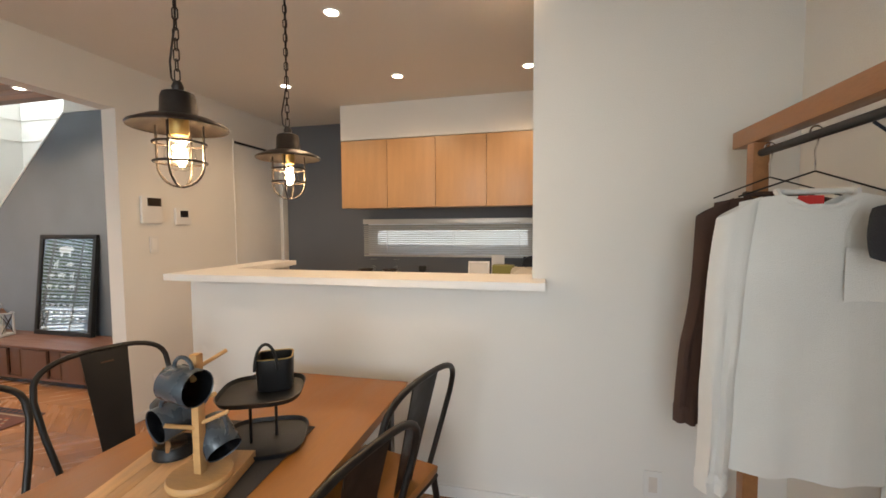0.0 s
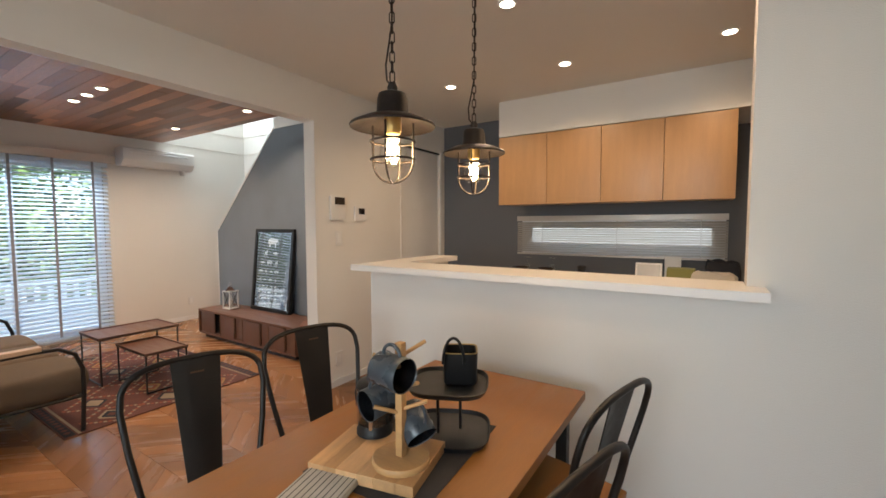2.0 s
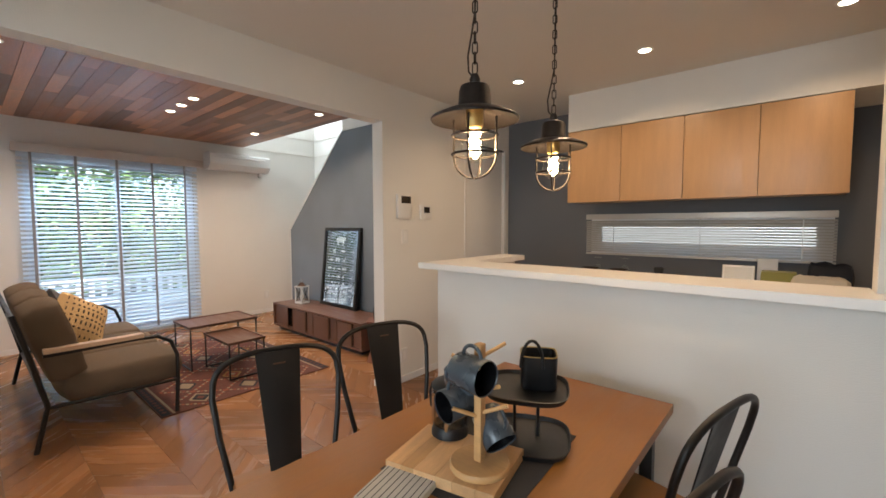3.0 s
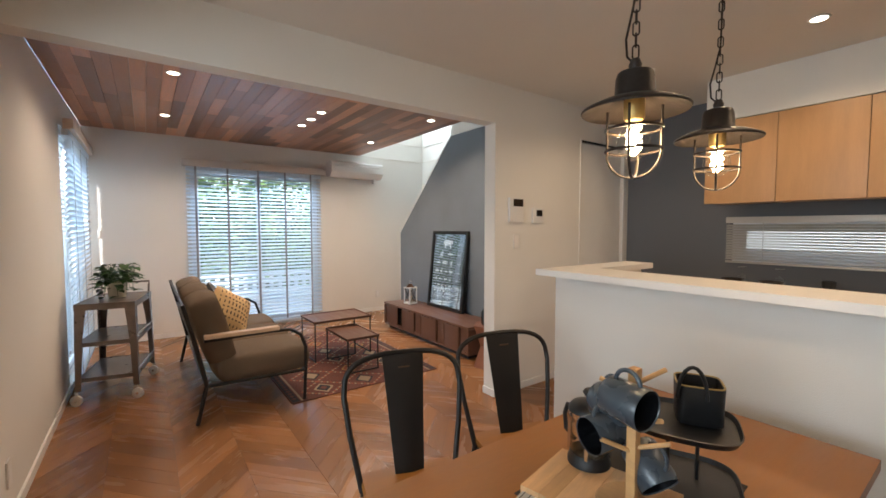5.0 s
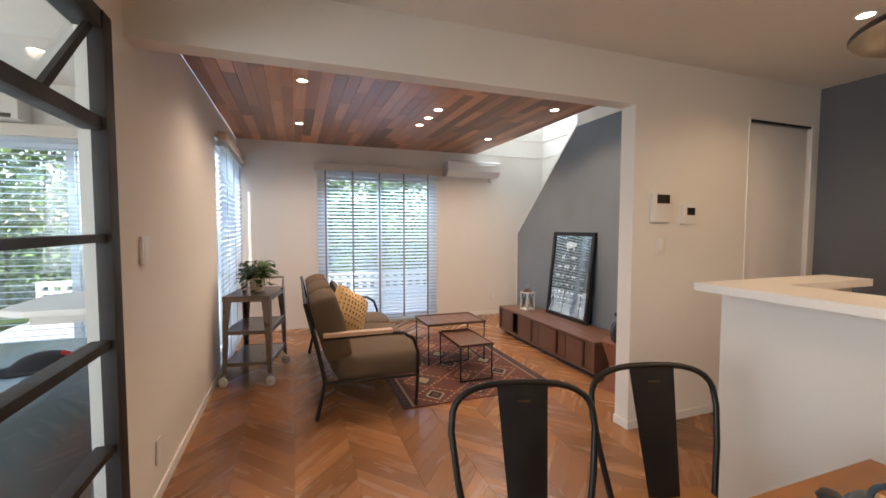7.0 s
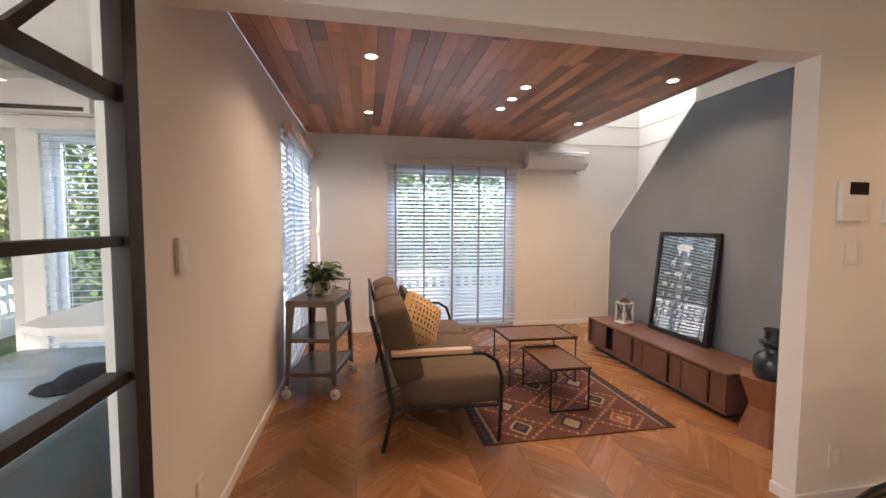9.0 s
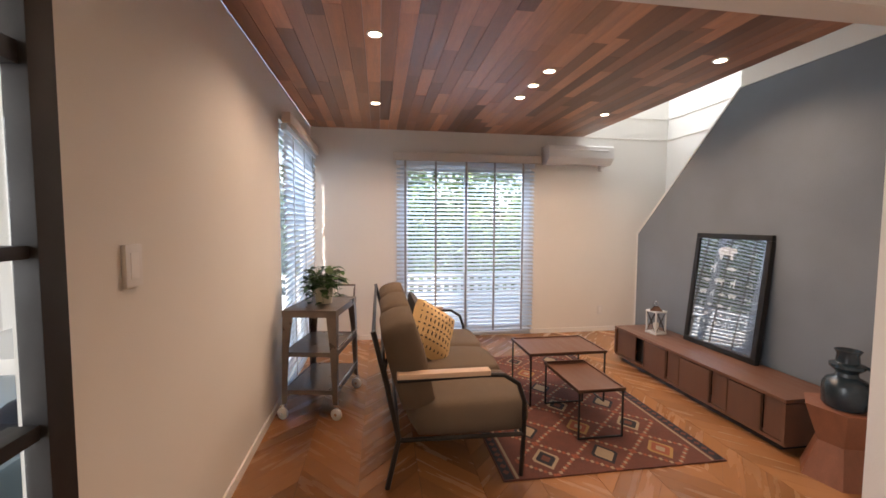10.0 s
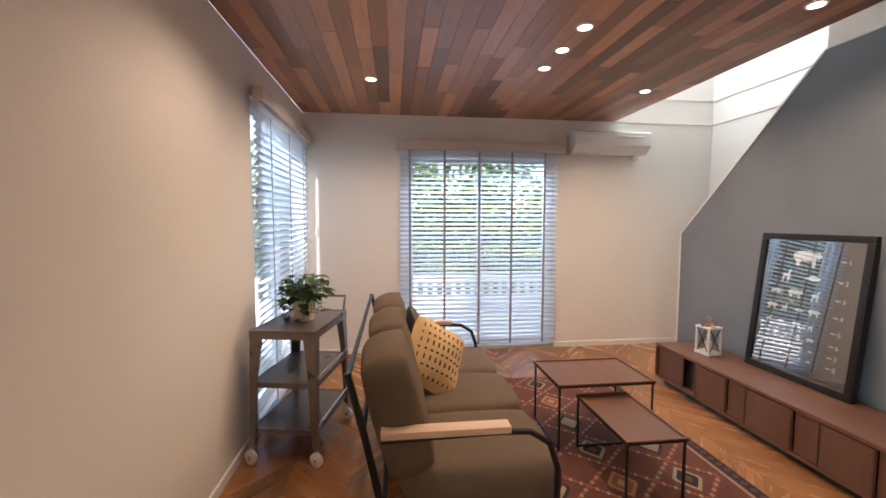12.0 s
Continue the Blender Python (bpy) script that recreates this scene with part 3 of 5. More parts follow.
# ---- outside ----
bm = bmesh.new()
vs = [bm.verts.new(p) for p in ((-400, -400, -0.35), (400, -400, -0.35), (400, 400, -0.35), (-400, 400, -0.35))]
bm.faces.new(vs)
structure("ground", bm, M["grass"], "lawn reaching to the horizon", "ground")
structure("terrace_base", B((-8.2, -6.12, -3.0, 5.0, -0.34, -0.06)), M["deck"], "base of the pale garden terrace", "terrace")
dk = thing("terrace_deck", "pale boarded terrace outside the garden window", "deck", -8.2, 0, -0.06)
deck_me = None
for k in range(16):
    if deck_me is None:
        o = part("board", B((0.0, 0.122, -3.0, 5.0, 0.0, 0.022), bevel=0.003), M["deck"], dk)
        deck_me = o.data
    else:
        o = new("board", deck_me)
        o.parent = dk
    o.location = (k * 0.128 + 0.004, 0, 0)


def garden_fence(x, y, rz, length, label):
    f = thing("garden_fence", label, "fence", x, y, -0.05 if rz == 90 else -0.34, rz)
    h = 0.56 if rz == 90 else 0.85
    part("lower_panel", B((0, length, 0, 0.08, 0, h * 0.42), bevel=0.004), M["fence"], f)
    part("top_rail", B((0, length, 0, 0.09, h - 0.07, h), bevel=0.004), M["fence"], f)
    part("middle_rail", B((0, length, 0.002, 0.078, h * 0.66, h * 0.74), bevel=0.003), M["fence"], f)
    me = None
    n = int(length / 0.15)
    for k in range(n):
        if me is None:
            p = part("upright", B((0, 0.06, 0.003, 0.077, h * 0.42, h - 0.07)), M["fence"], f, "", False)
            me = p.data
        else:
            p = new("upright", me)
            p.parent = f
        p.location = (k * 0.15, 0, 0)
    return f


garden_fence(-8.1, -3.0, 90, 8.0, "white pierced terrace fence")
garden_fence(-9.0, -4.6, 0, 10.0, "white picket fence along the lawn")


def hedge(name, label, x0, x1, y0, y1, h, count, seed):
    """A bank of small leaves with an uneven top."""
    r = np.random.default_rng(seed)
    n = count
    px, py = r.uniform(x0, x1, n), r.uniform(y0, y1, n)
    top = h * (0.62 + 0.25 * np.sin(px * 1.3 + seed) * np.sin(py * 1.1) + 0.2 * np.sin(py * 3.1 + px * 2.3))
    pz = -0.35 + (top + 0.35) * r.uniform(0.0, 1.0, n) ** 0.6
    s = r.uniform(0.05, 0.13, n)
    d1v = r.normal(size=(n, 3))
    d1v /= np.linalg.norm(d1v, axis=1)[:, None]
    d2v = np.cross(d1v, r.normal(size=(n, 3)))
    d2v /= np.linalg.norm(d2v, axis=1)[:, None]
    c = np.stack([px, py, pz], 1)
    v = np.concatenate([c + d1v * s[:, None], c + d2v * s[:, None] * 0.5, c - d1v * s[:, None], c - d2v * s[:, None] * 0.5], 1).reshape(-1, 3)
    f = np.arange(n * 4).reshape(-1, 4)
    me = bpy.data.meshes.new(name)
    me.from_pydata(v.tolist(), [], f.tolist())
    me.materials.append(M["hedge"])
    return tagged(new(name, me), label, "hedge", "", "stuff")


hedge("garden_hedge", "tall green hedge and shrubs behind the terrace fence", -13.5, -10.5, -13.0, 9.0, 4.2, 40000, 3)
hedge("lawn_hedge", "green shrubs beyond the picket fence", -9.5, 3.0, -9.0, -7.0, 3.2, 14000, 8)

# added white block: catches the sun so the slot window looks bright
backdrop = thing("neighbour_house", "added pale block that brightens the kitchen slot window", "house", -0.5, 8.0, -0.35)
part("wall", B((-6, 6, 0, 5, 0, 3.2)), M["fence"], backdrop, "", False)
part("roof", turned(prism([(-6.4, 3.2), (6.4, 3.2), (5.0, 4.6), (-5.0, 4.6)], 5.6), Matrix.Translation((0, -0.3, 0))), M["greyfab"], backdrop, "grey hipped top of the added block", False)

# ---- lamps ----
def downlight(x, y, z, power, group):
    d = thing("downlight", "lit recessed round ceiling downlight with white rim", "downlight", x, y, z, group=group)
    part("rim", lathe([(0.036, 0.003), (0.036, -0.004), (0.046, -0.005), (0.049, 0.0), (0.049, 0.002)], 24), M["trim"], d)
    part("lens", lathe([(0, -0.002), (0.036, -0.002), (0.036, 0.002), (0, 0.002)], 24), LIT, d)
    lamp("downlight_light", "SPOT", look((x, y, z - 0.02), (x, y + 0.0001, 0)), power, WARM if x > -2.5 else SOFT, 0.04, spot=150)


for x, y in DINING_SPOTS:
    downlight(x, y, CH - 0.001, SPOT_W, "dining ceiling downlights")
for x, y in LIVING_SPOTS:
    downlight(x, y, CH - 0.002, LIVE_W, "living ceiling downlights")


def pendant(x, y):
    """Caged pendant on a chain; origin under the shade's rim."""
    p = thing("pendant_lamp", "bronze caged pendant lamp with clear bulb on a chain", "pendant lamp", x, y, 1.609, group="pendants over the table")
    part("shade", lathe([(0.111, -0.008), (0.113, -0.004), (0.110, 0.0), (0.075, 0.016), (0.048, 0.022), (0.042, 0.03), (0.040, 0.066), (0.036, 0.078), (0.02, 0.084), (0, 0.085),
                         (0, 0.074), (0.03, 0.07), (0.034, 0.03), (0.05, 0.016), (0.078, 0.008), (0.111, -0.008)], 36), M["bronze"], p)
    part("socket", lathe([(0, 0.02), (0.022, 0.02), (0.022, -0.02), (0.018, -0.026), (0, -0.026)], 20), M["brass"], p, "brass lamp socket")
    part("finial", lathe([(0, 0.085), (0.012, 0.085), (0.014, 0.095), (0.009, 0.108), (0, 0.11)], 14), M["bronze"], p)
    g = part("bulb", lathe([(0.014, -0.026), (0.018, -0.04), (0.033, -0.06), (0.036, -0.08), (0.028, -0.102), (0.012, -0.113), (0, -0.115)], 22), GLASS, p, "clear glass bulb")
    g.visible_shadow = False
    f = tube([(0.012 * math.cos(k * 2.1), 0.012 * math.sin(k * 2.1), -0.04 - 0.008 * k) for k in range(8)], 0.007, 6)
    part("filament", f, FILAMENT, p, "glowing filament")
    for z, r in ((-0.045, 0.058), (-0.092, 0.058)):
        part("ring", tube([(r * math.cos(a * math.tau / 28), r * math.sin(a * math.tau / 28), z) for a in range(28)], 0.0032, 6, closed=True), M["bronze"], p)
    for k in range(2):
        a = k * math.pi / 2 + 0.35
        c, s = math.cos(a), math.sin(a)
        path = [(0.056 * c, 0.056 * s, 0.0), (0.056 * c, 0.056 * s, -0.095)]
        path += [(0.056 * math.cos(u) * c, 0.056 * math.cos(u) * s, -0.095 - 0.058 * math.sin(u)) for u in [math.pi * i / 14 for i in range(1, 14)]]
        path += [(-0.056 * c, -0.056 * s, -0.095), (-0.056 * c, -0.056 * s, 0.0)]
        part("cage_bar", tube(path, 0.003, 6), M["bronze"], p)
    # chain
    z, k, me = 0.108, 0, None
    link_len = 0.03
    while z < CH - 1.609 - 0.03:
        if me is None:
            w, h = 0.0065, link_len / 2
            pts = [(w * math.cos(u), 0, h + math.copysign(h - w, math.sin(u)) + w * math.sin(u)) for u in [math.tau * (i + 0.5) / 12 for i in range(12)]]
            o = part("chain_link", tube(pts, 0.0019, 5, closed=True), M["bronze"], p)
            me = o.data
        else:
            o = new("chain_link", me)
            o.parent = p
        o.location = (0, 0, z)
        o.rotation_euler = (0, 0, (k % 2) * math.pi / 2 + 0.4)
        z += link_len - 0.005
        k += 1
    top = CH - 1.609
    part("canopy", lathe([(0, top), (0.045, top), (0.045, top - 0.012), (0.03, top - 0.028), (0, top - 0.03)], 24), M["bronze"], p)
    cab = [(-0.004, 0, 0.1), (-0.022, 0.004, 0.12), (-0.026, 0.005, 0.16), (-0.012, 0.002, 0.21), (0.0, 0.0, 0.26), (0.003, 0.0, 0.45), (0.0, 0.0, top - 0.02)]
    part("cable", tube(cab, 0.0026, 6), M["bronze"], p)
    lamp("pendant_light", "POINT", Matrix.Translation((x, y, 1.609 - 0.075)), BULB_W, (1.0, 0.70, 0.40), 0.02)


pendant(-0.522, 1.425)
pendant(-0.538, 1.905)

# ---- dining table and its things ----
TZ = 0.655
tb = thing("dining_table", "reddish brown wooden dining table with black legs", "table", -0.594, 1.609, 0)
part("tabletop", B((-0.375, 0.375, -0.70, 0.685, TZ - 0.035, TZ), bevel=0.004), M["table"], tb)
part("apron", B((-0.31, 0.31, -0.62, 0.6, TZ - 0.085, TZ - 0.036)), M["black"], tb)
for sx in (-1, 1):
    for sy in (-1, 1):
        part("leg", B((sx * 0.31 - 0.022, sx * 0.31 + 0.022, sy * 0.59 - 0.022, sy * 0.59 + 0.022, 0, TZ - 0.086), bevel=0.003), M["black"], tb)
rn = thing("table_runner", "charcoal woven cloth runner on the dining table", "runner", -0.575, 1.555, TZ + 0.001)
part("cloth", turned(B((-0.19, 0.19, -0.25, 0.25, 0, 0.003), bevel=0.001), pose(0, 0, 0, 0, 0, 4)), M["runner"], rn)

# two-tier tray
tt = thing("tiered_tray", "black metal two-tier rounded-square serving tray", "tray", -0.518, 1.70, TZ + 0.004, 25)


def rsq(r, z, power=3.4, n=36):
    return [(r * math.copysign(abs(math.cos(a)) ** (2 / power), math.cos(a)), r * math.copysign(abs(math.sin(a)) ** (2 / power), math.sin(a)), z) for a in [math.tau * k / n for k in range(n)]]


def tray_bm(r, z):
    bm = bmesh.new()
    rings = [[bm.verts.new(p) for p in rsq(q, h)] for q, h in ((r, z + 0.016), (r - 0.003, z + 0.017), (r - 0.008, z + 0.004), (0.01, z + 0.003))]
    under = [[bm.verts.new(p) for p in rsq(q, h)] for q, h in ((r - 0.008, z), (0.01, z))]
    n = len(rings[0])
    for u, v in list(zip(rings, rings[1:])) + [(rings[0], under[0]), (under[0], under[1])]:
        for k in range(n):
            bm.faces.new((u[k], u[(k + 1) % n], v[(k + 1) % n], v[k]))
    bm.faces.new(rings[-1])
    bm.faces.new(under[-1])
    return bm


part("lower_tray", tray_bm(0.136, 0.0), M["tray"], tt)
part("upper_tray", tray_bm(0.130, 0.158), M["tray"], tt)
for sx in (-1, 1):
    part("post", tube([(sx * 0.035, sx * 0.02, 0.004), (sx * 0.035, sx * 0.02, 0.159)], 0.005, 8), M["tray"], tt)
cn = thing("black_canister", "black square canister with brass rim and looped handle", "canister", -0.503, 1.748, TZ + 0.004 + 0.163, 30)
bmc = bmesh.new()
rings = [[bmc.verts.new(p) for p in rsq(q, h, 5)] for q, h in ((0.05, 0.0), (0.055, 0.006), (0.058, 0.105), (0.052, 0.105), (0.05, 0.02))]
for u, v in zip(rings, rings[1:]):
    for k in range(36):
        bmc.faces.new((u[k], u[(k + 1) % 36], v[(k + 1) % 36], v[k]))
bmc.faces.new(rings[0])
bmc.faces.new(rings[-1])
part("body", bmc, M["tray"], cn)
part("rim", tube(rsq(0.056, 0.106, 5), 0.0025, 6, closed=True), M["brass"], cn, "brass rim")
part("handle", tube([(-0.022 + 0.034 * math.cos(math.pi * k / 12), -0.062, 0.075 + 0.085 * math.sin(math.pi * k / 12)) for k in range(13)], 0.005, 8), M["tray"], cn)

# cutting board and mug tree
cb = thing("cutting_board", "laminated light wood cutting board", "board", -0.575, 1.44, TZ + 0.005, 12)
widths = (0.05, 0.04, 0.065, 0.05, 0.065, 0.05)
u = -0.18
for w in widths:
    part("stave", B((u, u + w - 0.0006, -0.11, 0.125, 0, 0.03), bevel=0.0015), mat("board_stave", (0.45 + 0.3 * ((u * 91) % 1), 0.25 + 0.2 * ((u * 91) % 1), 0.10 + 0.12 * ((u * 91) % 1)), 0.5, vary=0.15, grain=(10, 1, 10), bump=0.01), cb)
    u += w
tw = thing("striped_towel", "folded cream kitchen towel with dark stripes", "towel", -0.645, 1.295, TZ + 0.005, 14)
part("fold", B((-0.08, 0.08, -0.13, 0.13, 0, 0.008), bevel=0.003), M["cloth"], tw)
part("fold", B((-0.075, 0.078, -0.125, 0.125, 0.0085, 0.016), bevel=0.003), M["cloth"], tw)
for k in range(9):
    part("stripe", B((-0.0675 + k * 0.017, -0.0655 + k * 0.017, -0.122, 0.122, 0.0155, 0.0166)), M["stripe"], tw, "", False)
MX, MY, MZ = -0.511, 1.436, TZ + 0.036
mt = thing("mug_tree", "light wood mug tree with six pegs", "mug tree", MX, MY, MZ, 0)
part("base", lathe([(0, 0), (0.078, 0), (0.08, 0.004), (0.08, 0.014), (0.077, 0.018), (0, 0.018)], 32), M["lightwood"], mt)
part("post", B((-0.011, 0.011, -0.011, 0.011, 0.018, 0.335), bevel=0.002), M["lightwood"], mt)
pegs = ((60, 0.30), (215, 0.275), (-15, 0.215), (150, 0.21), (235, 0.14), (20, 0.15))
for a, z in pegs:
    c, s = math.cos(radians(a)), math.sin(radians(a))
    part("peg", tube([(0.008 * c, 0.008 * s, z), (0.075 * c, 0.075 * s, z + 0.028)], 0.0055, 8), M["lightwood"], mt)


def mug(x, y, z, m, handle=True):
    """A stoneware mug; its own axis along z."""
    g = thing("mug", "blue grey stoneware mug hung on the mug tree", "mug", group="mugs on the tree")
    g.matrix_world = Matrix.Translation((x, y, z)) @ m
    part("body", lathe([(0, 0.0), (0.038, 0.0), (0.044, 0.007), (0.046, 0.098), (0.0445, 0.1), (0.043, 0.097)], 28), M["mug"], g)
    part("lining", lathe([(0.0432, 0.0975), (0.041, 0.012), (0, 0.008)], 28), M["mug_in"], g, "black glazed inside")
    part("handle", tube([(0.043 + 0.028 * math.sin(math.pi * k / 12), 0, 0.05 + 0.03 * math.cos(math.pi * k / 12)) for k in range(13)], 0.005, 8), M["mug"], g)
    return g


def hung(az, tip):
    """Lying mug whose mouth points to azimuth az, raised by tip degrees, handle upwards."""
    return pose(0, 0, 0, 0, 0, az) @ pose(0, 0, 0, 0, 90 - tip, 0) @ pose(0, 0, 0, 0, 0, 180)


def mouth_at(x, y, z, az, tip):
    m = hung(az, tip)
    axis = m.to_3x3() @ Vector((0, 0, 1))
    p = Vector((x, y, z)) - axis * 0.1
    mug(p.x, p.y, p.z, m)


mouth_at(-0.45, 1.378, 0.961, -6, -3)
mouth_at(-0.595, 1.385, 0.845, -105, -6)
mouth_at(-0.463, 1.47, 0.755, -20, -38)
mouth_at(-0.63, 1.485, 0.90, 165, -6)
fp = thing("french_press", "glass coffee press with black lid and frame", "coffee press", -0.688, 1.526, TZ + 0.036)
fp.scale = (1.15, 1.15, 1.1)
g = part("beaker", lathe([(0, 0.006), (0.042, 0.006), (0.044, 0.012), (0.044, 0.13), (0.046, 0.135), (0.0425, 0.13), (0.0425, 0.013), (0, 0.01)], 28), GLASS, fp, "clear glass beaker")
g.visible_shadow = False
part("stand", lathe([(0, 0), (0.05, 0), (0.05, 0.012), (0.046, 0.02), (0.0455, 0.03), (0.0445, 0.03), (0.0445, 0.006), (0, 0.005)], 28), M["tray"], fp)
for k in range(4):
    a = k * math.pi / 2 + 0.5
    part("strut", B((0.0452 * math.cos(a) - 0.004, 0.0452 * math.cos(a) + 0.004, 0.0452 * math.sin(a) - 0.004, 0.0452 * math.sin(a) + 0.004, 0.025, 0.125)), M["chrome"], fp)
part("band", lathe([(0.0455, 0.11), (0.047, 0.11), (0.047, 0.12), (0.0455, 0.12)], 28), M["chrome"], fp)
part("lid", lathe([(0, 0.155), (0.02, 0.155), (0.042, 0.15), (0.049, 0.142), (0.05, 0.134), (0, 0.134)], 28), M["tray"], fp)
part("plunger_knob", lathe([(0, 0.19), (0.012, 0.188), (0.017, 0.18), (0.012, 0.17), (0.004, 0.166), (0.004, 0.155), (0, 0.155)], 20), M["tray"], fp)
part("handle", tube([(-0.045, 0.01, 0.12), (-0.075, 0.015, 0.118), (-0.085, 0.017, 0.09), (-0.08, 0.016, 0.05), (-0.047, 0.01, 0.035)], 0.006, 8), M["tray"], fp)


# ---- dining chairs ----
def chair():
    """A metal bistro chair facing +x; origin on the floor under the seat's middle."""
    c = thing("dining_chair", "black metal bistro chair with wide back splat and wooden seat", "chair", group="chairs round the table")
    seat = cushion(0.36, 0.36, 0.03, 0.25, 4)
    part("seat", turned(seat, Matrix.Translation((0, 0, 0.435))), M["table"], c, "brown wooden seat")
    part("seat_frame", tube([(sx * 0.165, sy * 0.165, 0.41) for sx, sy in ((-1, -1), (1, -1), (1, 1), (-1, 1))], 0.012, 8, closed=True), M["seatmetal"], c)

    def back(u, z):
        # the hoop leans back as it rises
        return (-0.125 - 0.115 * max(0, z - 0.42) / 0.48, u, z)
    path = [back(-0.175, 0.41), back(-0.21, 0.60), back(-0.226, 0.73)]
    for k in range(1, 16):
        a = math.pi * k / 16
        path.append(back(-0.224 * math.copysign(abs(math.cos(a)) ** 0.72, math.cos(a)), 0.75 + 0.116 * math.sin(a) ** 0.72))
    path += [back(0.226, 0.73), back(0.21, 0.60), back(0.175, 0.41)]
    part("back_hoop", tube(path, 0.0105, 10), M["seatmetal"], c)
    bm = bmesh.new()
    rows = []
    for k in range(9):
        z = 0.415 + (0.86 - 0.415) * k / 8
        w = 0.052 + 0.029 * (k / 8)
        x = back(0, z)[0] + 0.006
        rows.append([bm.verts.new((x + dx + 0.008 * (1 - abs(s)), s * w, z)) for dx in (0, -0.004) for s in (-1, -0.5, 0, 0.5, 1)])
    for a, b in zip(rows, rows[1:]):
        for i in range(4):
            bm.faces.new((a[i], a[i + 1], b[i + 1], b[i]))
            bm.faces.new((a[i + 5], b[i + 5], b[i + 6], a[i + 6]))
        for i in (0, 4):
            bm.faces.new((a[i], b[i], b[i + 5], a[i + 5]))
    for r in (rows[0], rows[-1]):
        for i in range(4):
            bm.faces.new((r[i], r[i + 1], r[i + 6], r[i + 5]))
    sp = part("splat", bm, M["seatmetal"], c, "wide black sheet-metal splat")
    part("grip_slot", B((back(0, 0.815)[0] + 0.0135, back(0, 0.815)[0] + 0.0155, -0.022, 0.022, 0.813, 0.819)), M["gap"], sp, "", False)
    for sx in (-1, 1):
        for sy in (-1, 1):
            part("leg", tube([(sx * 0.16, sy * 0.16, 0.41), (sx * 0.205, sy * 0.195, 0.012)], 0.0125, 8), M["seatmetal"], c)
            part("foot_cap", lathe([(0, 0), (0.016, 0), (0.016, 0.016), (0, 0.018)], 10, None, (sx * 0.206, sy * 0.196, 0)), M["screen"], c)
    for sy in (-1, 1):
        part("stretcher", tube([(-0.185, sy * 0.18, 0.19), (0.185, sy * 0.18, 0.19)], 0.007, 6), M["seatmetal"], c)
    return c


ch = chair()
ch.matrix_world = pose(-1.16, 1.265, 0, 0, 0, -16)
copy_thing(ch, pose(-1.15, 1.782, 0, 0, 0, -16))
copy_thing(ch, pose(-0.225, 1.90, 0, 0, 0, 166))
copy_thing(ch, pose(-0.225, 1.44, 0, 0, 0, 166))

# ---- wall fittings ----
def wall_box(name, label, category, axis, at, u0, u1, z0, z1, depth, face=None):
    t = thing(name, label, category)

    def bx(a, b, c, d, e, f):
        c, d = min(c, d), max(c, d)
        return (c, d, a, b, e, f) if axis == "x" else (a, b, c, d, e, f)
    part("plate", B(bx(u0, u1, at, at + depth, z0, z1), bevel=0.003), M["plastic"], t)
    if face:
        a, b, c, d, m, n = face
        part(n, B(bx(a, b, at + depth * 0.9, at + depth * 1.12, c, d)), m, t, "", False)
    return t


wall_box("intercom_panel", "white wall intercom panel with a dark screen", "intercom", "x", -2.384, 2.885, 3.045, 1.39, 1.583, 0.022, (2.925, 3.033, 1.513, 1.572, M["screen"], "screen"))
wall_box("thermostat", "small white wall control with a dark display", "control", "x", -2.384, 3.16, 3.298, 1.382, 1.508, 0.018, (3.2, 3.272, 1.438, 1.49, M["screen"], "display"))
wall_box("light_switch", "white double wall switch", "switch", "x", -2.384, 2.945, 3.015, 1.175, 1.295, 0.008, (2.962, 2.998, 1.20, 1.28, M["trim"], "rocker"))
wall_box("light_switch", "white wall switch beside the opening", "switch", "y", 0.001, -2.56, -2.475, 1.18, 1.31, 0.014, (-2.538, -2.497, 1.205, 1.285, M["trim"], "rocker"))
wall_box("power_socket", "white wall socket low on the wall", "socket", "y", 0.001, -2.66, -2.59, 0.18, 0.30, 0.008, (-2.64, -2.61, 0.205, 0.275, M["trim"], "insert"))
wall_box("power_socket", "white wall socket low on the wall", "socket", "x", -2.384, 2.925, 2.995, 0.17, 0.29, 0.008, (2.945, 2.975, 0.195, 0.265, M["trim"], "insert"))
wall_box("power_socket", "white wall socket low on the wall", "socket", "x", -5.999, 3.515, 3.585, 0.215, 0.33, 0.008, (3.535, 3.565, 0.24, 0.31, M["trim"], "insert"))
wall_box("power_socket", "white double wall socket beside the clothes rack", "socket", "y", 2.505, 0.81, 0.885, 0.14, 0.26, -0.008, (0.83, 0.865, 0.165, 0.235, M["valance"], "insert"))
wall_box("wall_bracket", "small white curtain hook plate beside the window", "hook", "x", -5.999, 0.10, 0.13, 1.23, 1.31, 0.01)

ac = thing("air_conditioner", "white wall-mounted air conditioner high on the wall", "air conditioner", -5.999, 3.135, 2.085)
part("body", turned(prism([(0, 0.03), (0.0, 0.22), (0.2, 0.22), (0.235, 0.2), (0.235, 0.07), (0.16, 0.0), (0.03, 0.0)], 0.82), Matrix.Translation((0, -0.41, 0))), M["plastic"], ac)
part("louvre", turned(B((0.165, 0.225, -0.35, 0.33, -0.004, 0.002)), pose(0.02, 0, 0.11, 0, -42, 0) @ Matrix.Translation((-0.02, 0, -0.11))), M["trim"], ac)
part("drain_cover", lathe([(0, 0), (0.03, 0), (0.03, -0.05), (0.02, -0.06), (0, -0.06)], 16, None, (0.06, 0.33, 0.0)), M["plastic"], ac)

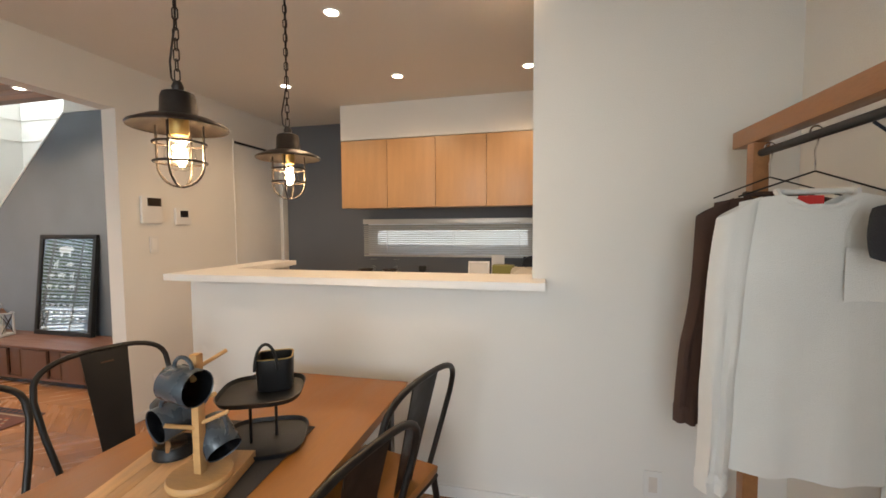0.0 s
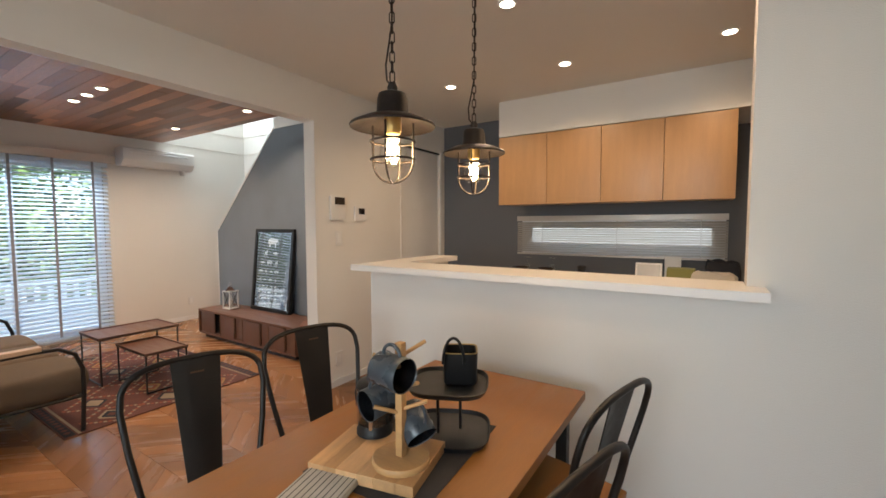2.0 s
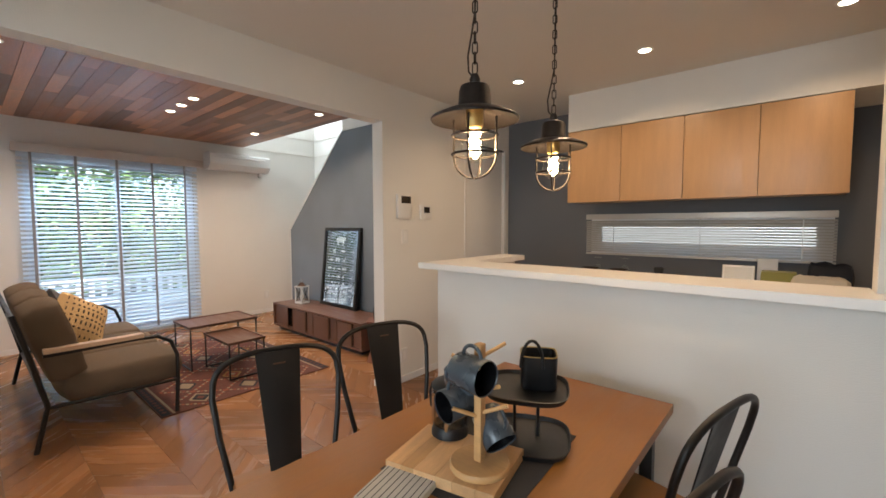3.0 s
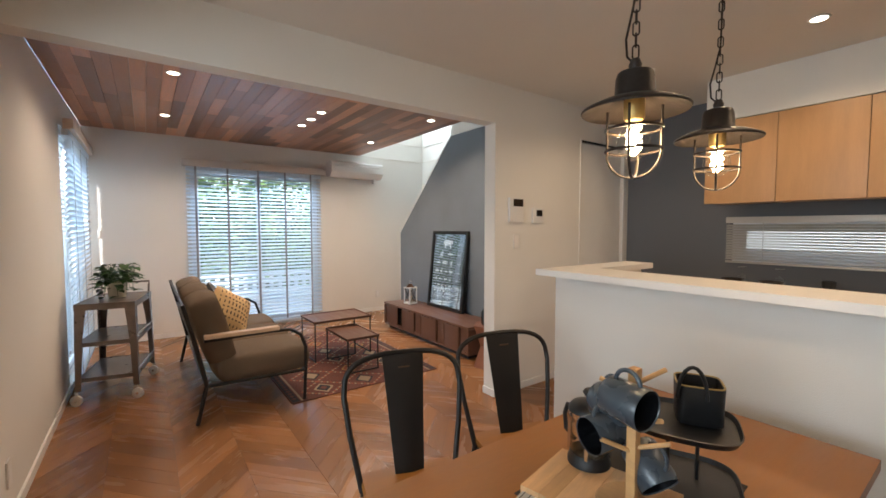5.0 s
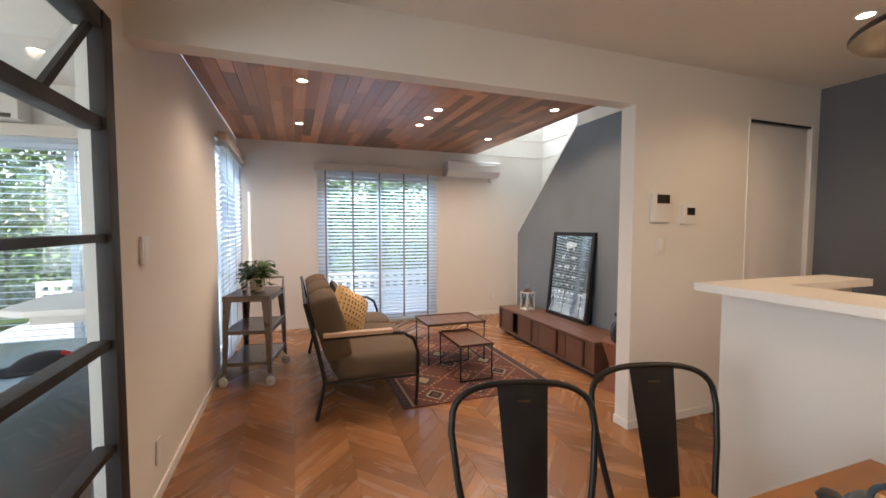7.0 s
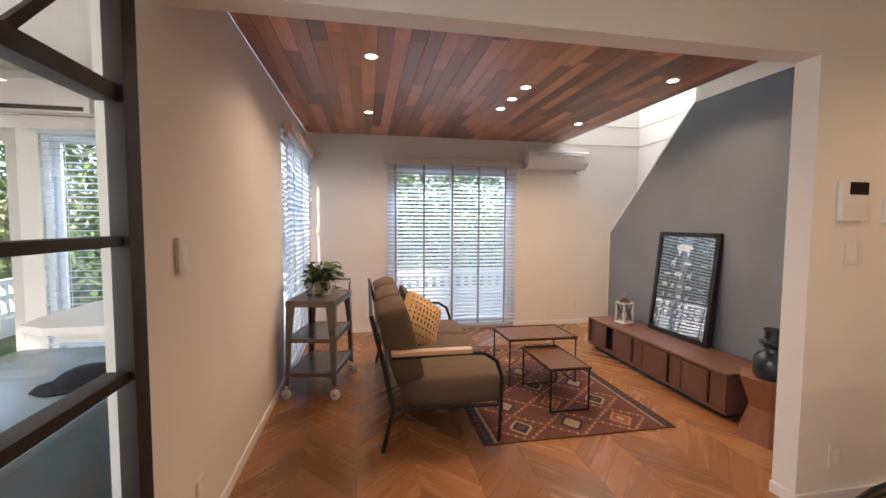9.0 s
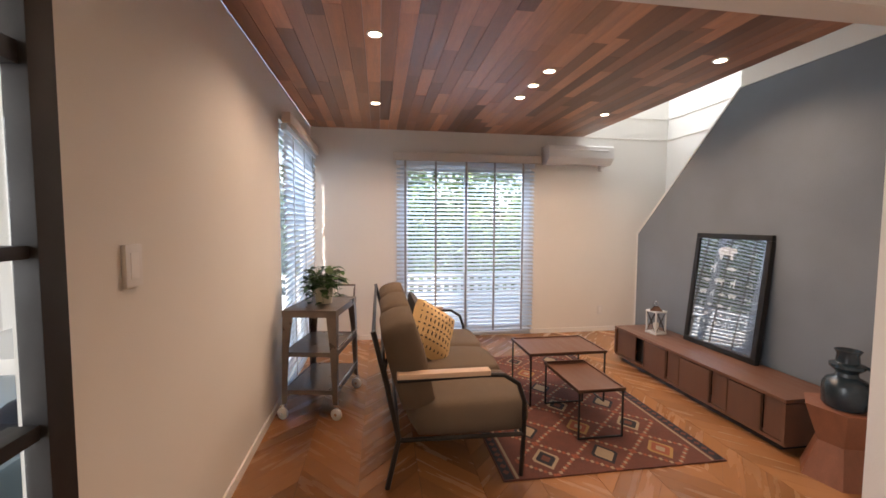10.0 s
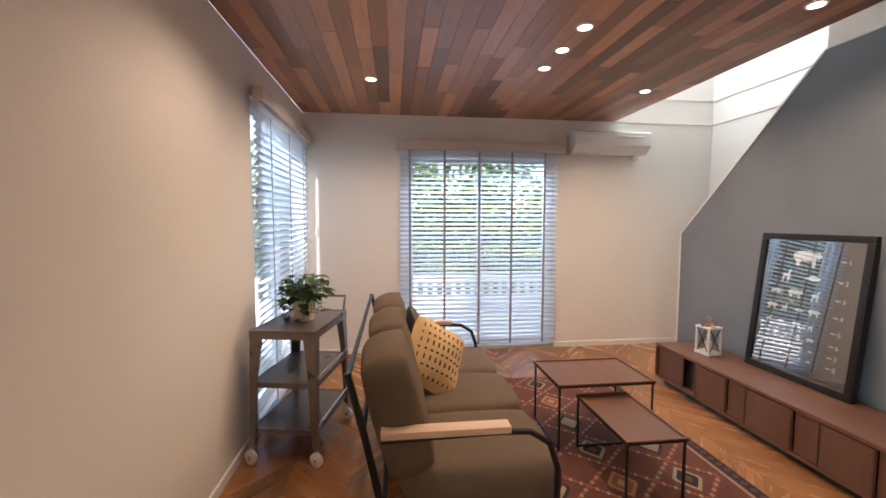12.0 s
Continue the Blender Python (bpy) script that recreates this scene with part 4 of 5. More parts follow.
# ---- kitchen ----
structure("kitchen_soffit", B((-1.428, 1.363, 4.04, 4.618, 2.137, 2.449)), M["wall"], "white boxed soffit over the cabinets", "soffit")
for k in range(4):
    x0 = -1.428 + k * 0.444
    cu = thing("wall_cabinet", "oak-fronted kitchen wall cabinet", "cabinet", x0, 4.04, 1.53, group="kitchen wall cabinets")
    part("body", B((0.001, 0.443, 0.02, 0.36, 0.0, 0.604)), M["cabinet"], cu)
    part("door", B((0.002, 0.442, 0.0, 0.018, -0.006, 0.60), bevel=0.0015), M["cabinet"], cu)
bc = thing("base_cabinet", "slate grey kitchen base cabinet run", "cabinet", -1.45, 4.0, 0)
for k in range(4):
    part("drawer_front", B((0.005 + k * 0.7, 0.695 + k * 0.7, 0, 0.018, 0.1, 0.84), bevel=0.002), M["kblue"], bc)
part("body", B((0, 2.84, 0.02, 0.615, 0, 0.845)), M["kblue"], bc)
wt = thing("kitchen_worktop", "white worktop on the base cabinets", "worktop", -1.45, 3.98, 0.847)
part("slab", B((0, 2.84, 0, 0.638, 0, 0.03), bevel=0.003), M["counter"], wt)
WZ = 0.879


def wine_glass(x, y):
    g = thing("wine_glass", "clear glass standing upside down on the worktop", "glass", x, y, WZ, group="glasses on the worktop")
    o = part("bowl", lathe([(0.035, 0.0), (0.04, 0.04), (0.03, 0.08), (0.004, 0.095), (0.004, 0.145), (0.033, 0.152), (0.033, 0.155), (0, 0.156)], 20), GLASS, g)
    o.visible_shadow = False


for x in (-1.27, -1.03):
    wine_glass(x, 4.38)
    bwl = thing("dark_bowl", "dark brown bowl on the worktop", "bowl", x, 4.2, WZ, group="bowls on the worktop")
    part("bowl", lathe([(0, 0.002), (0.03, 0.0), (0.06, 0.03), (0.075, 0.075), (0.072, 0.075), (0.055, 0.03), (0, 0.008)], 24), M["dkglass"], bwl)
cup = thing("black_cup", "small black cup on the worktop", "cup", -0.74, 4.3, WZ)
part("body", lathe([(0, 0), (0.03, 0), (0.04, 0.10), (0.037, 0.10), (0.028, 0.006), (0, 0.006)], 22), M["tray"], cup)
ph = thing("photo_stand", "white framed photo stand on the worktop", "photo frame", -0.21, 4.34, WZ)
part("frame", turned(B((-0.1, 0.1, 0, 0.012, 0, 0.15), bevel=0.003), pose(0, 0, 0, -10, 0, 0)), M["trim"], ph)
part("picture", turned(B((-0.085, 0.085, -0.003, -0.001, 0.015, 0.135)), pose(0, 0, 0, -10, 0, 0)), M["alu"], ph, "grey picture")
bk = thing("white_card", "white card propped behind the photo stand", "card", -0.04, 4.42, WZ)
part("card", turned(B((-0.06, 0.06, 0, 0.01, 0, 0.20), bevel=0.002), pose(0, 0, 0, -6, 0, 0)), M["trim"], bk)
gb = thing("green_box", "olive green fabric storage box", "box", 0.03, 4.25, WZ)
part("box", turned(cushion(0.2, 0.14, 0.13, 0.3, 4), Matrix.Translation((0, 0, 0.065))), M["green"], gb)
for nm, lb, m, x, y, s in (("folded_cloth", "crumpled cream cloth on the worktop", M["cloth"], 0.24, 4.2, (0.3, 0.2, 0.13)), ("dark_cloth", "dark cloth heap behind the cream cloth", M["navy"], 0.30, 4.42, (0.24, 0.2, 0.21))):
    cl = thing(nm, lb, "cloth", x, y, WZ)
    bmq = cushion(*s, 0.9, 7, x * 9)
    for v in bmq.verts:
        v.co += Vector((0, 0, 0.035 * noise.noise(v.co * 16 + Vector((x * 30, 0, 0)))))
        v.co.z = max(v.co.z + s[2] / 2 - 0.02, 0.0)
    part("cloth", bmq, m, cl)

# ---- clothes rack ----
rk = thing("clothes_rack", "brown wooden clothes rack with a black steel rail", "clothes rack", 1.08, 1.3, 0)
part("top_beam", B((-0.028, 0.028, -0.95, 1.03, 1.63, 1.69), bevel=0.004), M["rackwood"], rk)
part("rail", tube([(0, -0.9, 1.592), (0, 0.9, 1.592)], 0.0125, 10), M["black"], rk)
for sy in (-1, 1):
    part("post", B((-0.024, 0.024, sy * 0.9 - 0.024, sy * 0.9 + 0.024, 0.03, 1.629), bevel=0.003), M["rackwood"], rk)
    part("foot", B((-0.24, 0.24, sy * 0.9 - 0.03, sy * 0.9 + 0.03, 0, 0.03), bevel=0.004), M["rackwood"], rk)
part("lower_bar", B((-0.015, 0.015, -0.876, 0.876, 0.16, 0.2), bevel=0.003), M["rackwood"], rk)


def garment(name, label, m, x, y, shoulder, hem, seed, tag=False):
    """A long-sleeved top on a hanger, its front towards -y."""
    t = thing(name, label, "shirt", x, y, 0)

    def sheet(half, z_top, z_bot, thick, offs, rows=16, cols=12):
        bm = bmesh.new()
        for side in (-1, 1):
            grid = []
            for i in range(rows + 1):
                f = i / rows
                line = []
                for j in range(cols + 1):
                    s = 2 * j / cols - 1
                    w = half(f)
                    zt = z_top(s)
                    z = zt + (z_bot - zt) * f
                    bulge = thick * math.sqrt(max(0, 1 - s * s))
                    fold = 0.014 * f * math.sin(s * 7 + seed + f * 1.5) + 0.006 * noise.noise(Vector((s * 3, f * 5, seed)))
                    line.append(bm.verts.new((offs(f) + s * w, side * bulge + fold * (1 - s * s), z)))
                grid.append(line)
            for a, b in zip(grid, grid[1:]):
                for j in range(cols):
                    bm.faces.new((a[j], a[j + 1], b[j + 1], b[j]))
        bmesh.ops.remove_doubles(bm, verts=bm.verts, dist=0.0008)
        return bm
    sl = shoulder
    part("body", sheet(lambda f: 0.178 + 0.02 * f ** 0.6, lambda s: sl - 0.035 * abs(s) - (0.045 * max(0, 1 - (s / 0.36) ** 2) ** 0.5), hem, 0.035, lambda f: 0), m, t)
    for sx in (-1, 1):
        part("sleeve", sheet(lambda f: 0.056 - 0.012 * f, lambda s: sl - 0.05 - 0.03 * sx * s, hem + 0.02 if not tag else hem - 0.02, 0.03, lambda f: sx * (0.168 + 0.064 * min(1, f * 1.5) + 0.012 * math.sin(f * 5 + seed)), 14, 8), m, t)
        part("cuff", sheet(lambda f: 0.046, lambda s: (hem + 0.03 if not tag else hem - 0.01), hem - 0.03 if not tag else hem - 0.07, 0.032, lambda f: sx * (0.232 + 0.012 * math.sin(5 + seed)), 2, 8), m, t)
    part("collar", tube([(0.092 * math.cos(a), -0.03 * math.sin(a) - 0.008, sl - 0.008 - 0.052 * max(0, math.sin(a)) + 0.0 * a) for a in [math.tau * k / 24 for k in range(24)]], 0.0085, 6, closed=True), m, t)
    if tag:
        part("neck_label", B((-0.03, 0.03, 0.012, 0.014, sl - 0.05, sl - 0.02)), M["red"], t, "red neck label")
        part("pocket", B((0.05, 0.17, -0.047, -0.044, sl - 0.3, sl - 0.16), bevel=0.001), m, t)
    h = thing("clothes_hanger", "thin black wire hanger on the rail", "hanger", x, y, 0, group="hangers on the rail")
    part("hook", tube([(1.08 - x + 0.016 * math.cos(a), 0, 1.600 + 0.016 * math.sin(a)) for a in [radians(-60 + 24 * k) for k in range(11)]][::-1] + [(1.08 - x - 0.002, 0, 1.55), (1.08 - x, 0, sl + 0.045)], 0.0026, 6), M["chrome"], h, "steel hook")
    part("arms", tube([(-0.18, 0, sl - 0.02), (1.08 - x, 0, sl + 0.045), (0.18, 0, sl - 0.02)], 0.0026, 6), M["black"], h)


garment("white_shirt", "white cotton long-sleeve shirt on a hanger", M["shirt"], 1.08, 1.89, 1.45, 0.645, 1.0, True)
garment("brown_shirt", "dark brown long-sleeve shirt on a hanger", M["brownshirt"], 1.10, 2.12, 1.46, 0.70, 2.4)
hat = thing("navy_cap", "dark navy cap hanging from the rack", "cap", 1.185, 1.70, 1.33, 0)
part("crown", turned(cushion(0.17, 0.12, 0.15, 1.0, 6), Matrix.Translation((0, 0, 0))), M["navy"], hat)
part("strap", tube([(0.0, 0, 0.06), (0.03, 0, 0.14), (-0.10, 0, 0.25)], 0.004, 6), M["navy"], hat)

# ---- living room ----
# sofa: back towards the side window
sf = thing("sofa", "olive green three-seat sofa with black frame and oak arms", "sofa", -4.025, 0.787, 0)
L = 0.80
for k, x in enumerate((-0.53, 0.0, 0.53)):
    part("seat_cushion", turned(cushion(0.545, 0.71, 0.20, 0.75, 9, k), Matrix.Translation((x, 0.46, 0.325))), M["olive"], sf, "", 2)
    part("back_cushion", turned(cushion(0.545, 0.215, 0.52, 0.75, 8, k + 4), pose(x, 0.115, 0.62, 15, 0, 0)), M["olive"], sf, "", 2)
for sx in (-1, 1):
    x = sx * (L + 0.015)
    part("back_post", tube([(x, 0.0, 0.0), (x, 0.045, 0.2), (x, 0.06, 0.26), (x, 0.0, 0.55), (x, -0.068, 0.83)], 0.014, 8), M["black"], sf)
    arm = [(x, 0.72, 0.0), (x, 0.735, 0.25), (x, 0.735, 0.42), (x, 0.70, 0.52), (x, 0.62, 0.572), (x, 0.5, 0.578), (x, 0.05, 0.57)]
    part("arm_frame", tube(arm, 0.013, 8), M["black"], sf)
    part("side_rail", tube([(x, 0.06, 0.255), (x, 0.735, 0.24)], 0.012, 8), M["black"], sf)
    part("armrest", B((x - 0.032, x + 0.032, 0.05, 0.54, 0.583, 0.611), bevel=0.009), M["armwood"], sf, "pale oak armrest")
for y, z in ((0.06, 0.255), (0.735, 0.235), (-0.066, 0.82), (-0.016, 0.60)):
    part("cross_rail", tube([(-L - 0.015, y, z), (L + 0.015, y, z)], 0.011, 8), M["black"], sf)


def pillow(name, label, x, y, z, rx, rz, s, m, prints):
    p = thing(name, label, "pillow")
    p.matrix_world = pose(x, y, z, rx, 0, rz) @ pose(0, 0, 0, 0, -36, 0)
    bm = cushion(s, 0.13, s, 0.9, 9, s)
    for v in bm.verts:
        k = max(abs(v.co.x), abs(v.co.z)) / (s / 2)
        v.co.y *= max(0.12, 1 - k ** 3)
        c = (abs(v.co.x) * abs(v.co.z)) / (s * s / 4)
        v.co.x *= 1 + 0.16 * c
        v.co.z *= 1 + 0.16 * c
    part("cover", bm, m, p, "", 2)
    if prints:
        bm = bmesh.new()
        for i in range(9):
            for j in range(7):
                u, w = (i - 4) * s * 0.095, (j - 3) * s * 0.12
                k = max(abs(u), abs(w)) / (s / 2)
                yy = 0.066 * max(0.12, 1 - k ** 3) * (1 - 0.32 * k * k)
                if j % 2 == 0:
                    dims = (0.005, 0.02)
                else:
                    dims = (0.011, 0.007)
                bmesh.ops.create_cube(bm, size=1, matrix=Matrix.LocRotScale((u, yy, w), None, (dims[0] * 1.3, 0.012, dims[1] * 1.3)))
        tagged(part("printed_marks", bm, M["pillow_mark"], p, "dark printed dashes", False), kind="stuff")
    return p


pillow("patterned_pillow", "mustard pillow with dark printed dashes on the sofa", -4.03, 1.12, 0.60, 22, -54, 0.375, M["pillow"], True)
pillow("grey_pillow", "dark grey pillow tucked behind the mustard one", -4.33, 1.06, 0.62, 20, 6, 0.36, M["greyfab"], False)

# rug
rgx0, rgx1, rgy0, rgy1 = -5.15, -3.17, 1.40, 2.745
rg = thing("patterned_rug", "brown and rust woven rug with diamond pattern", "rug", (rgx0 + rgx1) / 2, (rgy0 + rgy1) / 2, 0.0)
W, H = rgx1 - rgx0, rgy1 - rgy0
part("woven_base", B((-W / 2, W / 2, -H / 2, H / 2, 0.001, 0.009), bevel=0.002), M["rug_a"], rg)
motif_sets = (("rug_e", "rug_d", "rug_c"), ("rug_b", "rug_c", "rug_c"), ("rug_c", "rug_b", "rug_a"))


def rug_shape(name, m, quads, label="", joined=False):
    """Flat woven shapes (corner points, height), each with a thin edge."""
    bm = bmesh.new()
    for pts, z in quads:
        hi = [bm.verts.new((u, v, z)) for u, v in pts]
        lo = [bm.verts.new((u, v, 0.0085)) for u, v in pts]
        bm.faces.new(hi)
        for k in range(len(hi)):
            bm.faces.new((lo[k], lo[(k + 1) % len(hi)], hi[(k + 1) % len(hi)], hi[k]))
    o = part(name, bm, m, rg, label, False)
    if joined:
        tagged(o, kind="stuff")


def diamond(cx, cy, a, b):
    return [(cx - a, cy), (cx - a * 0.12, cy - b), (cx + a * 0.12, cy - b), (cx + a, cy), (cx + a * 0.12, cy + b), (cx - a * 0.12, cy + b)]


NX, NY = 6, 3
cw, chh = W / NX, (H - 0.24) / NY
dots = {"rug_c": [], "rug_d": []}
for i in range(NX):
    for j in range(NY):
        mx, my = -W / 2 + cw * (i + 0.5), -H / 2 + 0.12 + chh * (j + 0.5)
        for size, z, col in zip((1.0, 0.74, 0.36), (0.0094, 0.0098, 0.0102), motif_sets[(i + 2 * j) % 3]):
            rug_shape("motif", M[col], [(diamond(mx, my, 0.108 * size, 0.078 * size), z)])
        # dotted diamond lattice round each motif
        corners = [(mx - cw / 2, my), (mx, my - chh / 2), (mx + cw / 2, my), (mx, my + chh / 2)]
        for k in range(4):
            p, q = corners[k], corners[(k + 1) % 4]
            for n in range(9):
                f = (n + 0.5) / 9
                u, v = p[0] + f * (q[0] - p[0]), p[1] + f * (q[1] - p[1])
                dots["rug_c" if n % 2 else "rug_d"].append(([(u - 0.012, v - 0.009), (u + 0.012, v - 0.009), (u + 0.012, v + 0.009), (u - 0.012, v + 0.009)], 0.0096))
for col, quads in dots.items():
    rug_shape("dotted_lattice", M[col], quads, "", True)
# long side borders: a cream line beside a dark band of small lozenges
for sy in (-1, 1):
    v0 = sy * (H / 2 - 0.035)
    rug_shape("border_band", M["rug_b"], [([(-W / 2 + 0.01, v0 - 0.028), (W / 2 - 0.01, v0 - 0.028), (W / 2 - 0.01, v0 + 0.028), (-W / 2 + 0.01, v0 + 0.028)], 0.0094)])
    v1 = sy * (H / 2 - 0.082)
    rug_shape("border_line", M["rug_c"], [([(-W / 2 + 0.01, v1 - 0.008), (W / 2 - 0.01, v1 - 0.008), (W / 2 - 0.01, v1 + 0.008), (-W / 2 + 0.01, v1 + 0.008)], 0.0094)])
    rug_shape("border_lozenges", M["rug_a"], [([(u - 0.022, v0), (u, v0 - 0.02), (u + 0.022, v0), (u, v0 + 0.02)], 0.0098) for u in [-W / 2 + 0.05 + k * 0.058 for k in range(int((W - 0.1) / 0.058) + 1)]], "", True)


# nesting tables
def tray_table(x0, x1, y0, y1, h, legs_along):
    t = thing("nesting_table", "low walnut tray table on a thin black frame", "coffee table", (x0 + x1) / 2, (y0 + y1) / 2, 0.0105, group="nesting tables")
    h -= 0.0105
    a, b = (x1 - x0) / 2, (y1 - y0) / 2
    part("tray_top", B((-a, a, -b, b, h - 0.016, h - 0.006)), M["walnut"], t)
    for nm in ((-a, a, -b, -b + 0.012), (-a, a, b - 0.012, b), (-a, -a + 0.012, -b + 0.012, b - 0.012), (a - 0.012, a, -b + 0.012, b - 0.012)):
        part("tray_lip", B((*nm, h - 0.018, h + 0.004), bevel=0.002), M["walnut"], t)
    q = 0.012
    for s in (-1, 1):
        if legs_along == "y":
            pts = [(s * (a - q), -b + q, h - 0.018), (s * (a - q), -b + q, 0.006), (s * (a - q), b - q, 0.006), (s * (a - q), b - q, h - 0.018)]
        else:
            pts = [(-a + q, s * (b - q), h - 0.018), (-a + q, s * (b - q), 0.006), (a - q, s * (b - q), 0.006), (a - q, s * (b - q), h - 0.018)]
        for u, v in zip(pts, pts[1:]):
            lo = [min(u[i], v[i]) - 0.005 for i in range(3)]
            hi = [max(u[i], v[i]) + 0.005 for i in range(3)]
            lo[2] = max(lo[2], 0.0)
            part("frame_bar", B((lo[0], hi[0], lo[1], hi[1], lo[2], min(hi[2], h - 0.018))), M["black"], t, "", False)
    return t


tray_table(-4.43, -3.99, 1.85, 2.465, 0.411, "x")
tray_table(-4.04, -3.49, 1.98, 2.302, 0.333, "y")

# television board
tv = thing("tv_board", "long low walnut television board with sliding doors", "tv board", -4.065, 3.125, 0)
a = 0.895
part("top", B((-a, a, 0.0, 0.42, 0.319, 0.341), bevel=0.002), M["walnut"], tv)
part("bottom", B((-a, a, 0.01, 0.42, 0.05, 0.07)), M["walnut"], tv)
part("back", B((-a + 0.018, a - 0.018, 0.405, 0.42, 0.07, 0.313)), M["walnut"], tv)
for s in (-1, 1):
    part("side", B((s * a - (0.018 if s > 0 else 0), s * a + (0.018 if s < 0 else 0), 0.0, 0.42, 0.07, 0.313)), M["walnut"], tv)
part("plinth", B((-a + 0.06, a - 0.06, 0.05, 0.38, 0, 0.05)), M["screen"], tv)
# black sheet close behind the doors paints the shade in bay and gaps
part("inside_shadow_board", B((-a + 0.018, a - 0.018, 0.06, 0.068, 0.07, 0.313)), M["screen"], tv, "black sheet standing in for shade in bay and door gaps")
u = -a + 0.02
for w, front in ((0.297, 0), (0.141, 2), (0.296, 1), (0.145, 0), (0.324, 1), (0.14, 0), (0.27, 1), (0.3, 0)):
    e = min(u + w, a - 0.02)
    if front < 2:
        y0 = 0.006 if front else 0.020
        dr = part("door", B((u + 0.003, e - 0.003, y0, y0 + 0.012, 0.073, 0.31), bevel=0.001), M["walnut_f"], tv)
        if front:
            for k in (u + 0.004, e - 0.012):
                part("edge_pull", B((k, k + 0.008, y0 - 0.005, y0 - 0.001, 0.075, 0.308)), M["gap"], dr, "", False)
    u = e

# leaning framed print
PX, PW, PH = -4.065, 0.715, 0.962
fr = thing("framed_print", "black framed dark print of white animal silhouettes, leaning", "framed print")
fr.matrix_world = pose(PX, 3.468, 0.342, -5.9, 0, 0)
t = 0.042
for x0, x1, z0, z1 in ((-PW / 2, PW / 2, 0, t), (-PW / 2, PW / 2, PH - t, PH), (-PW / 2, -PW / 2 + t, t, PH - t), (PW / 2 - t, PW / 2, t, PH - t)):
    part("frame_rail", B((x0, x1, -0.006, 0.035, z0, z1), bevel=0.003), M["black"], fr)
sheet_ = part("print_sheet", B((-PW / 2 + t, PW / 2 - t, 0.012, 0.02, t, PH - t)), M["poster"], fr, "charcoal printed sheet", False)
gpane = part("glazing", B((-PW / 2 + t, PW / 2 - t, 0.003, 0.006, t, PH - t)), PICTURE_GLASS, fr, "glossy reflecting glazing", False)
gpane.visible_shadow = False


def blob(cx, cz, s, kind):
    """A plain four-legged or flying silhouette."""
    if kind == 0:
        pts = [(-1, -0.05), (-1.05, 0.35), (-0.6, 0.6), (0.1, 0.62), (0.6, 0.5), (0.95, 0.55), (1.2, 0.2), (1.0, 0.05), (0.75, 0.1), (0.72, -0.6), (0.5, -0.6), (0.45, -0.15), (-0.4, -0.15), (-0.5, -0.6), (-0.75, -0.6), (-0.8, -0.1)]
    elif kind == 1:
        pts = [(-0.5, -0.8), (-0.35, 0.0), (-0.5, 0.3), (0.2, 0.35), (0.45, 0.9), (0.75, 0.85), (0.55, 0.6), (0.5, 0.0), (0.4, -0.8), (0.25, -0.8), (0.2, -0.1), (-0.15, -0.1), (-0.35, -0.8)]
    else:
        pts = [(-1.1, 0.0), (-0.4, 0.3), (0.3, 0.4), (0.7, 0.15), (1.2, 0.2), (0.7, -0.1), (0.2, -0.3), (-0.5, -0.15)]
    return turned(prism([(cx + u * s, cz + v * s) for u, v in pts], 0.002), Matrix.Translation((0, 0.0095, 0)))


rows_ = ((0.80, 0.085, (0.0,)), (0.675, 0.052, (-0.12, 0.06)), (0.565, 0.045, (-0.17, -0.04, 0.09)), (0.46, 0.034, (-0.19, -0.10, 0.0, 0.10)),
         (0.365, 0.027, (-0.2, -0.11, 0.0, 0.09)), (0.285, 0.021, (-0.2, -0.13, -0.06, 0.02, 0.10)), (0.215, 0.017, (-0.2, -0.14, -0.08, -0.02, 0.05, 0.11)), (0.15, 0.013, (-0.2, -0.14, -0.08, -0.02, 0.05, 0.11)))
for i, (z, s, xs) in enumerate(rows_):
    for j, x in enumerate(xs):
        part("silhouette", blob(x - 0.03, z, s, (i + j) % 3 if i else 0), M["ink"], sheet_, "", False)
    part("caption_bar", B((0.185, 0.212, 0.0095, 0.0115, z - 0.004, z + 0.004)), M["ink"], sheet_, "", False)
    cu_ = bpy.data.curves.new("numeral", "FONT")
    cu_.body, cu_.size, cu_.extrude = str(i + 1), 0.042, 0.0008
    tmp = new("numeral_tmp", cu_)
    me = bpy.data.meshes.new_from_object(tmp.evaluated_get(bpy.context.evaluated_depsgraph_get()))
    bpy.data.objects.remove(tmp)
    me.materials.clear()
    me.materials.append(M["ink"])
    num = new("numeral", me)
    num.parent = sheet_
    num.matrix_basis = pose(0.222, 0.0095, z - 0.015, 90, 0, 0)

# lantern
ln = thing("lantern", "small white metal lantern with glass sides", "lantern", -4.634, 3.343, 0.342, 8)
part("base", B((-0.065, 0.065, -0.065, 0.065, 0, 0.02), bevel=0.003), M["lantern"], ln)
for sx in (-1, 1):
    for sy in (-1, 1):
        part("corner_post", B((sx * 0.056 - 0.006, sx * 0.056 + 0.006, sy * 0.056 - 0.006, sy * 0.056 + 0.006, 0.02, 0.205)), M["lantern"], ln, "", False)
part("top_plate", B((-0.065, 0.065, -0.065, 0.065, 0.205, 0.22), bevel=0.003), M["lantern"], ln)
part("roof", lathe([(0.075, 0.22), (0.04, 0.25), (0.035, 0.255), (0.03, 0.262), (0, 0.265)], 4), M["chrome"], ln, "silver pyramid roof")
part("ring", tube([(0.022 * math.cos(a_), 0, 0.285 + 0.022 * math.sin(a_)) for a_ in [math.tau * k / 16 for k in range(16)]], 0.0025, 6, closed=True), M["chrome"], ln)
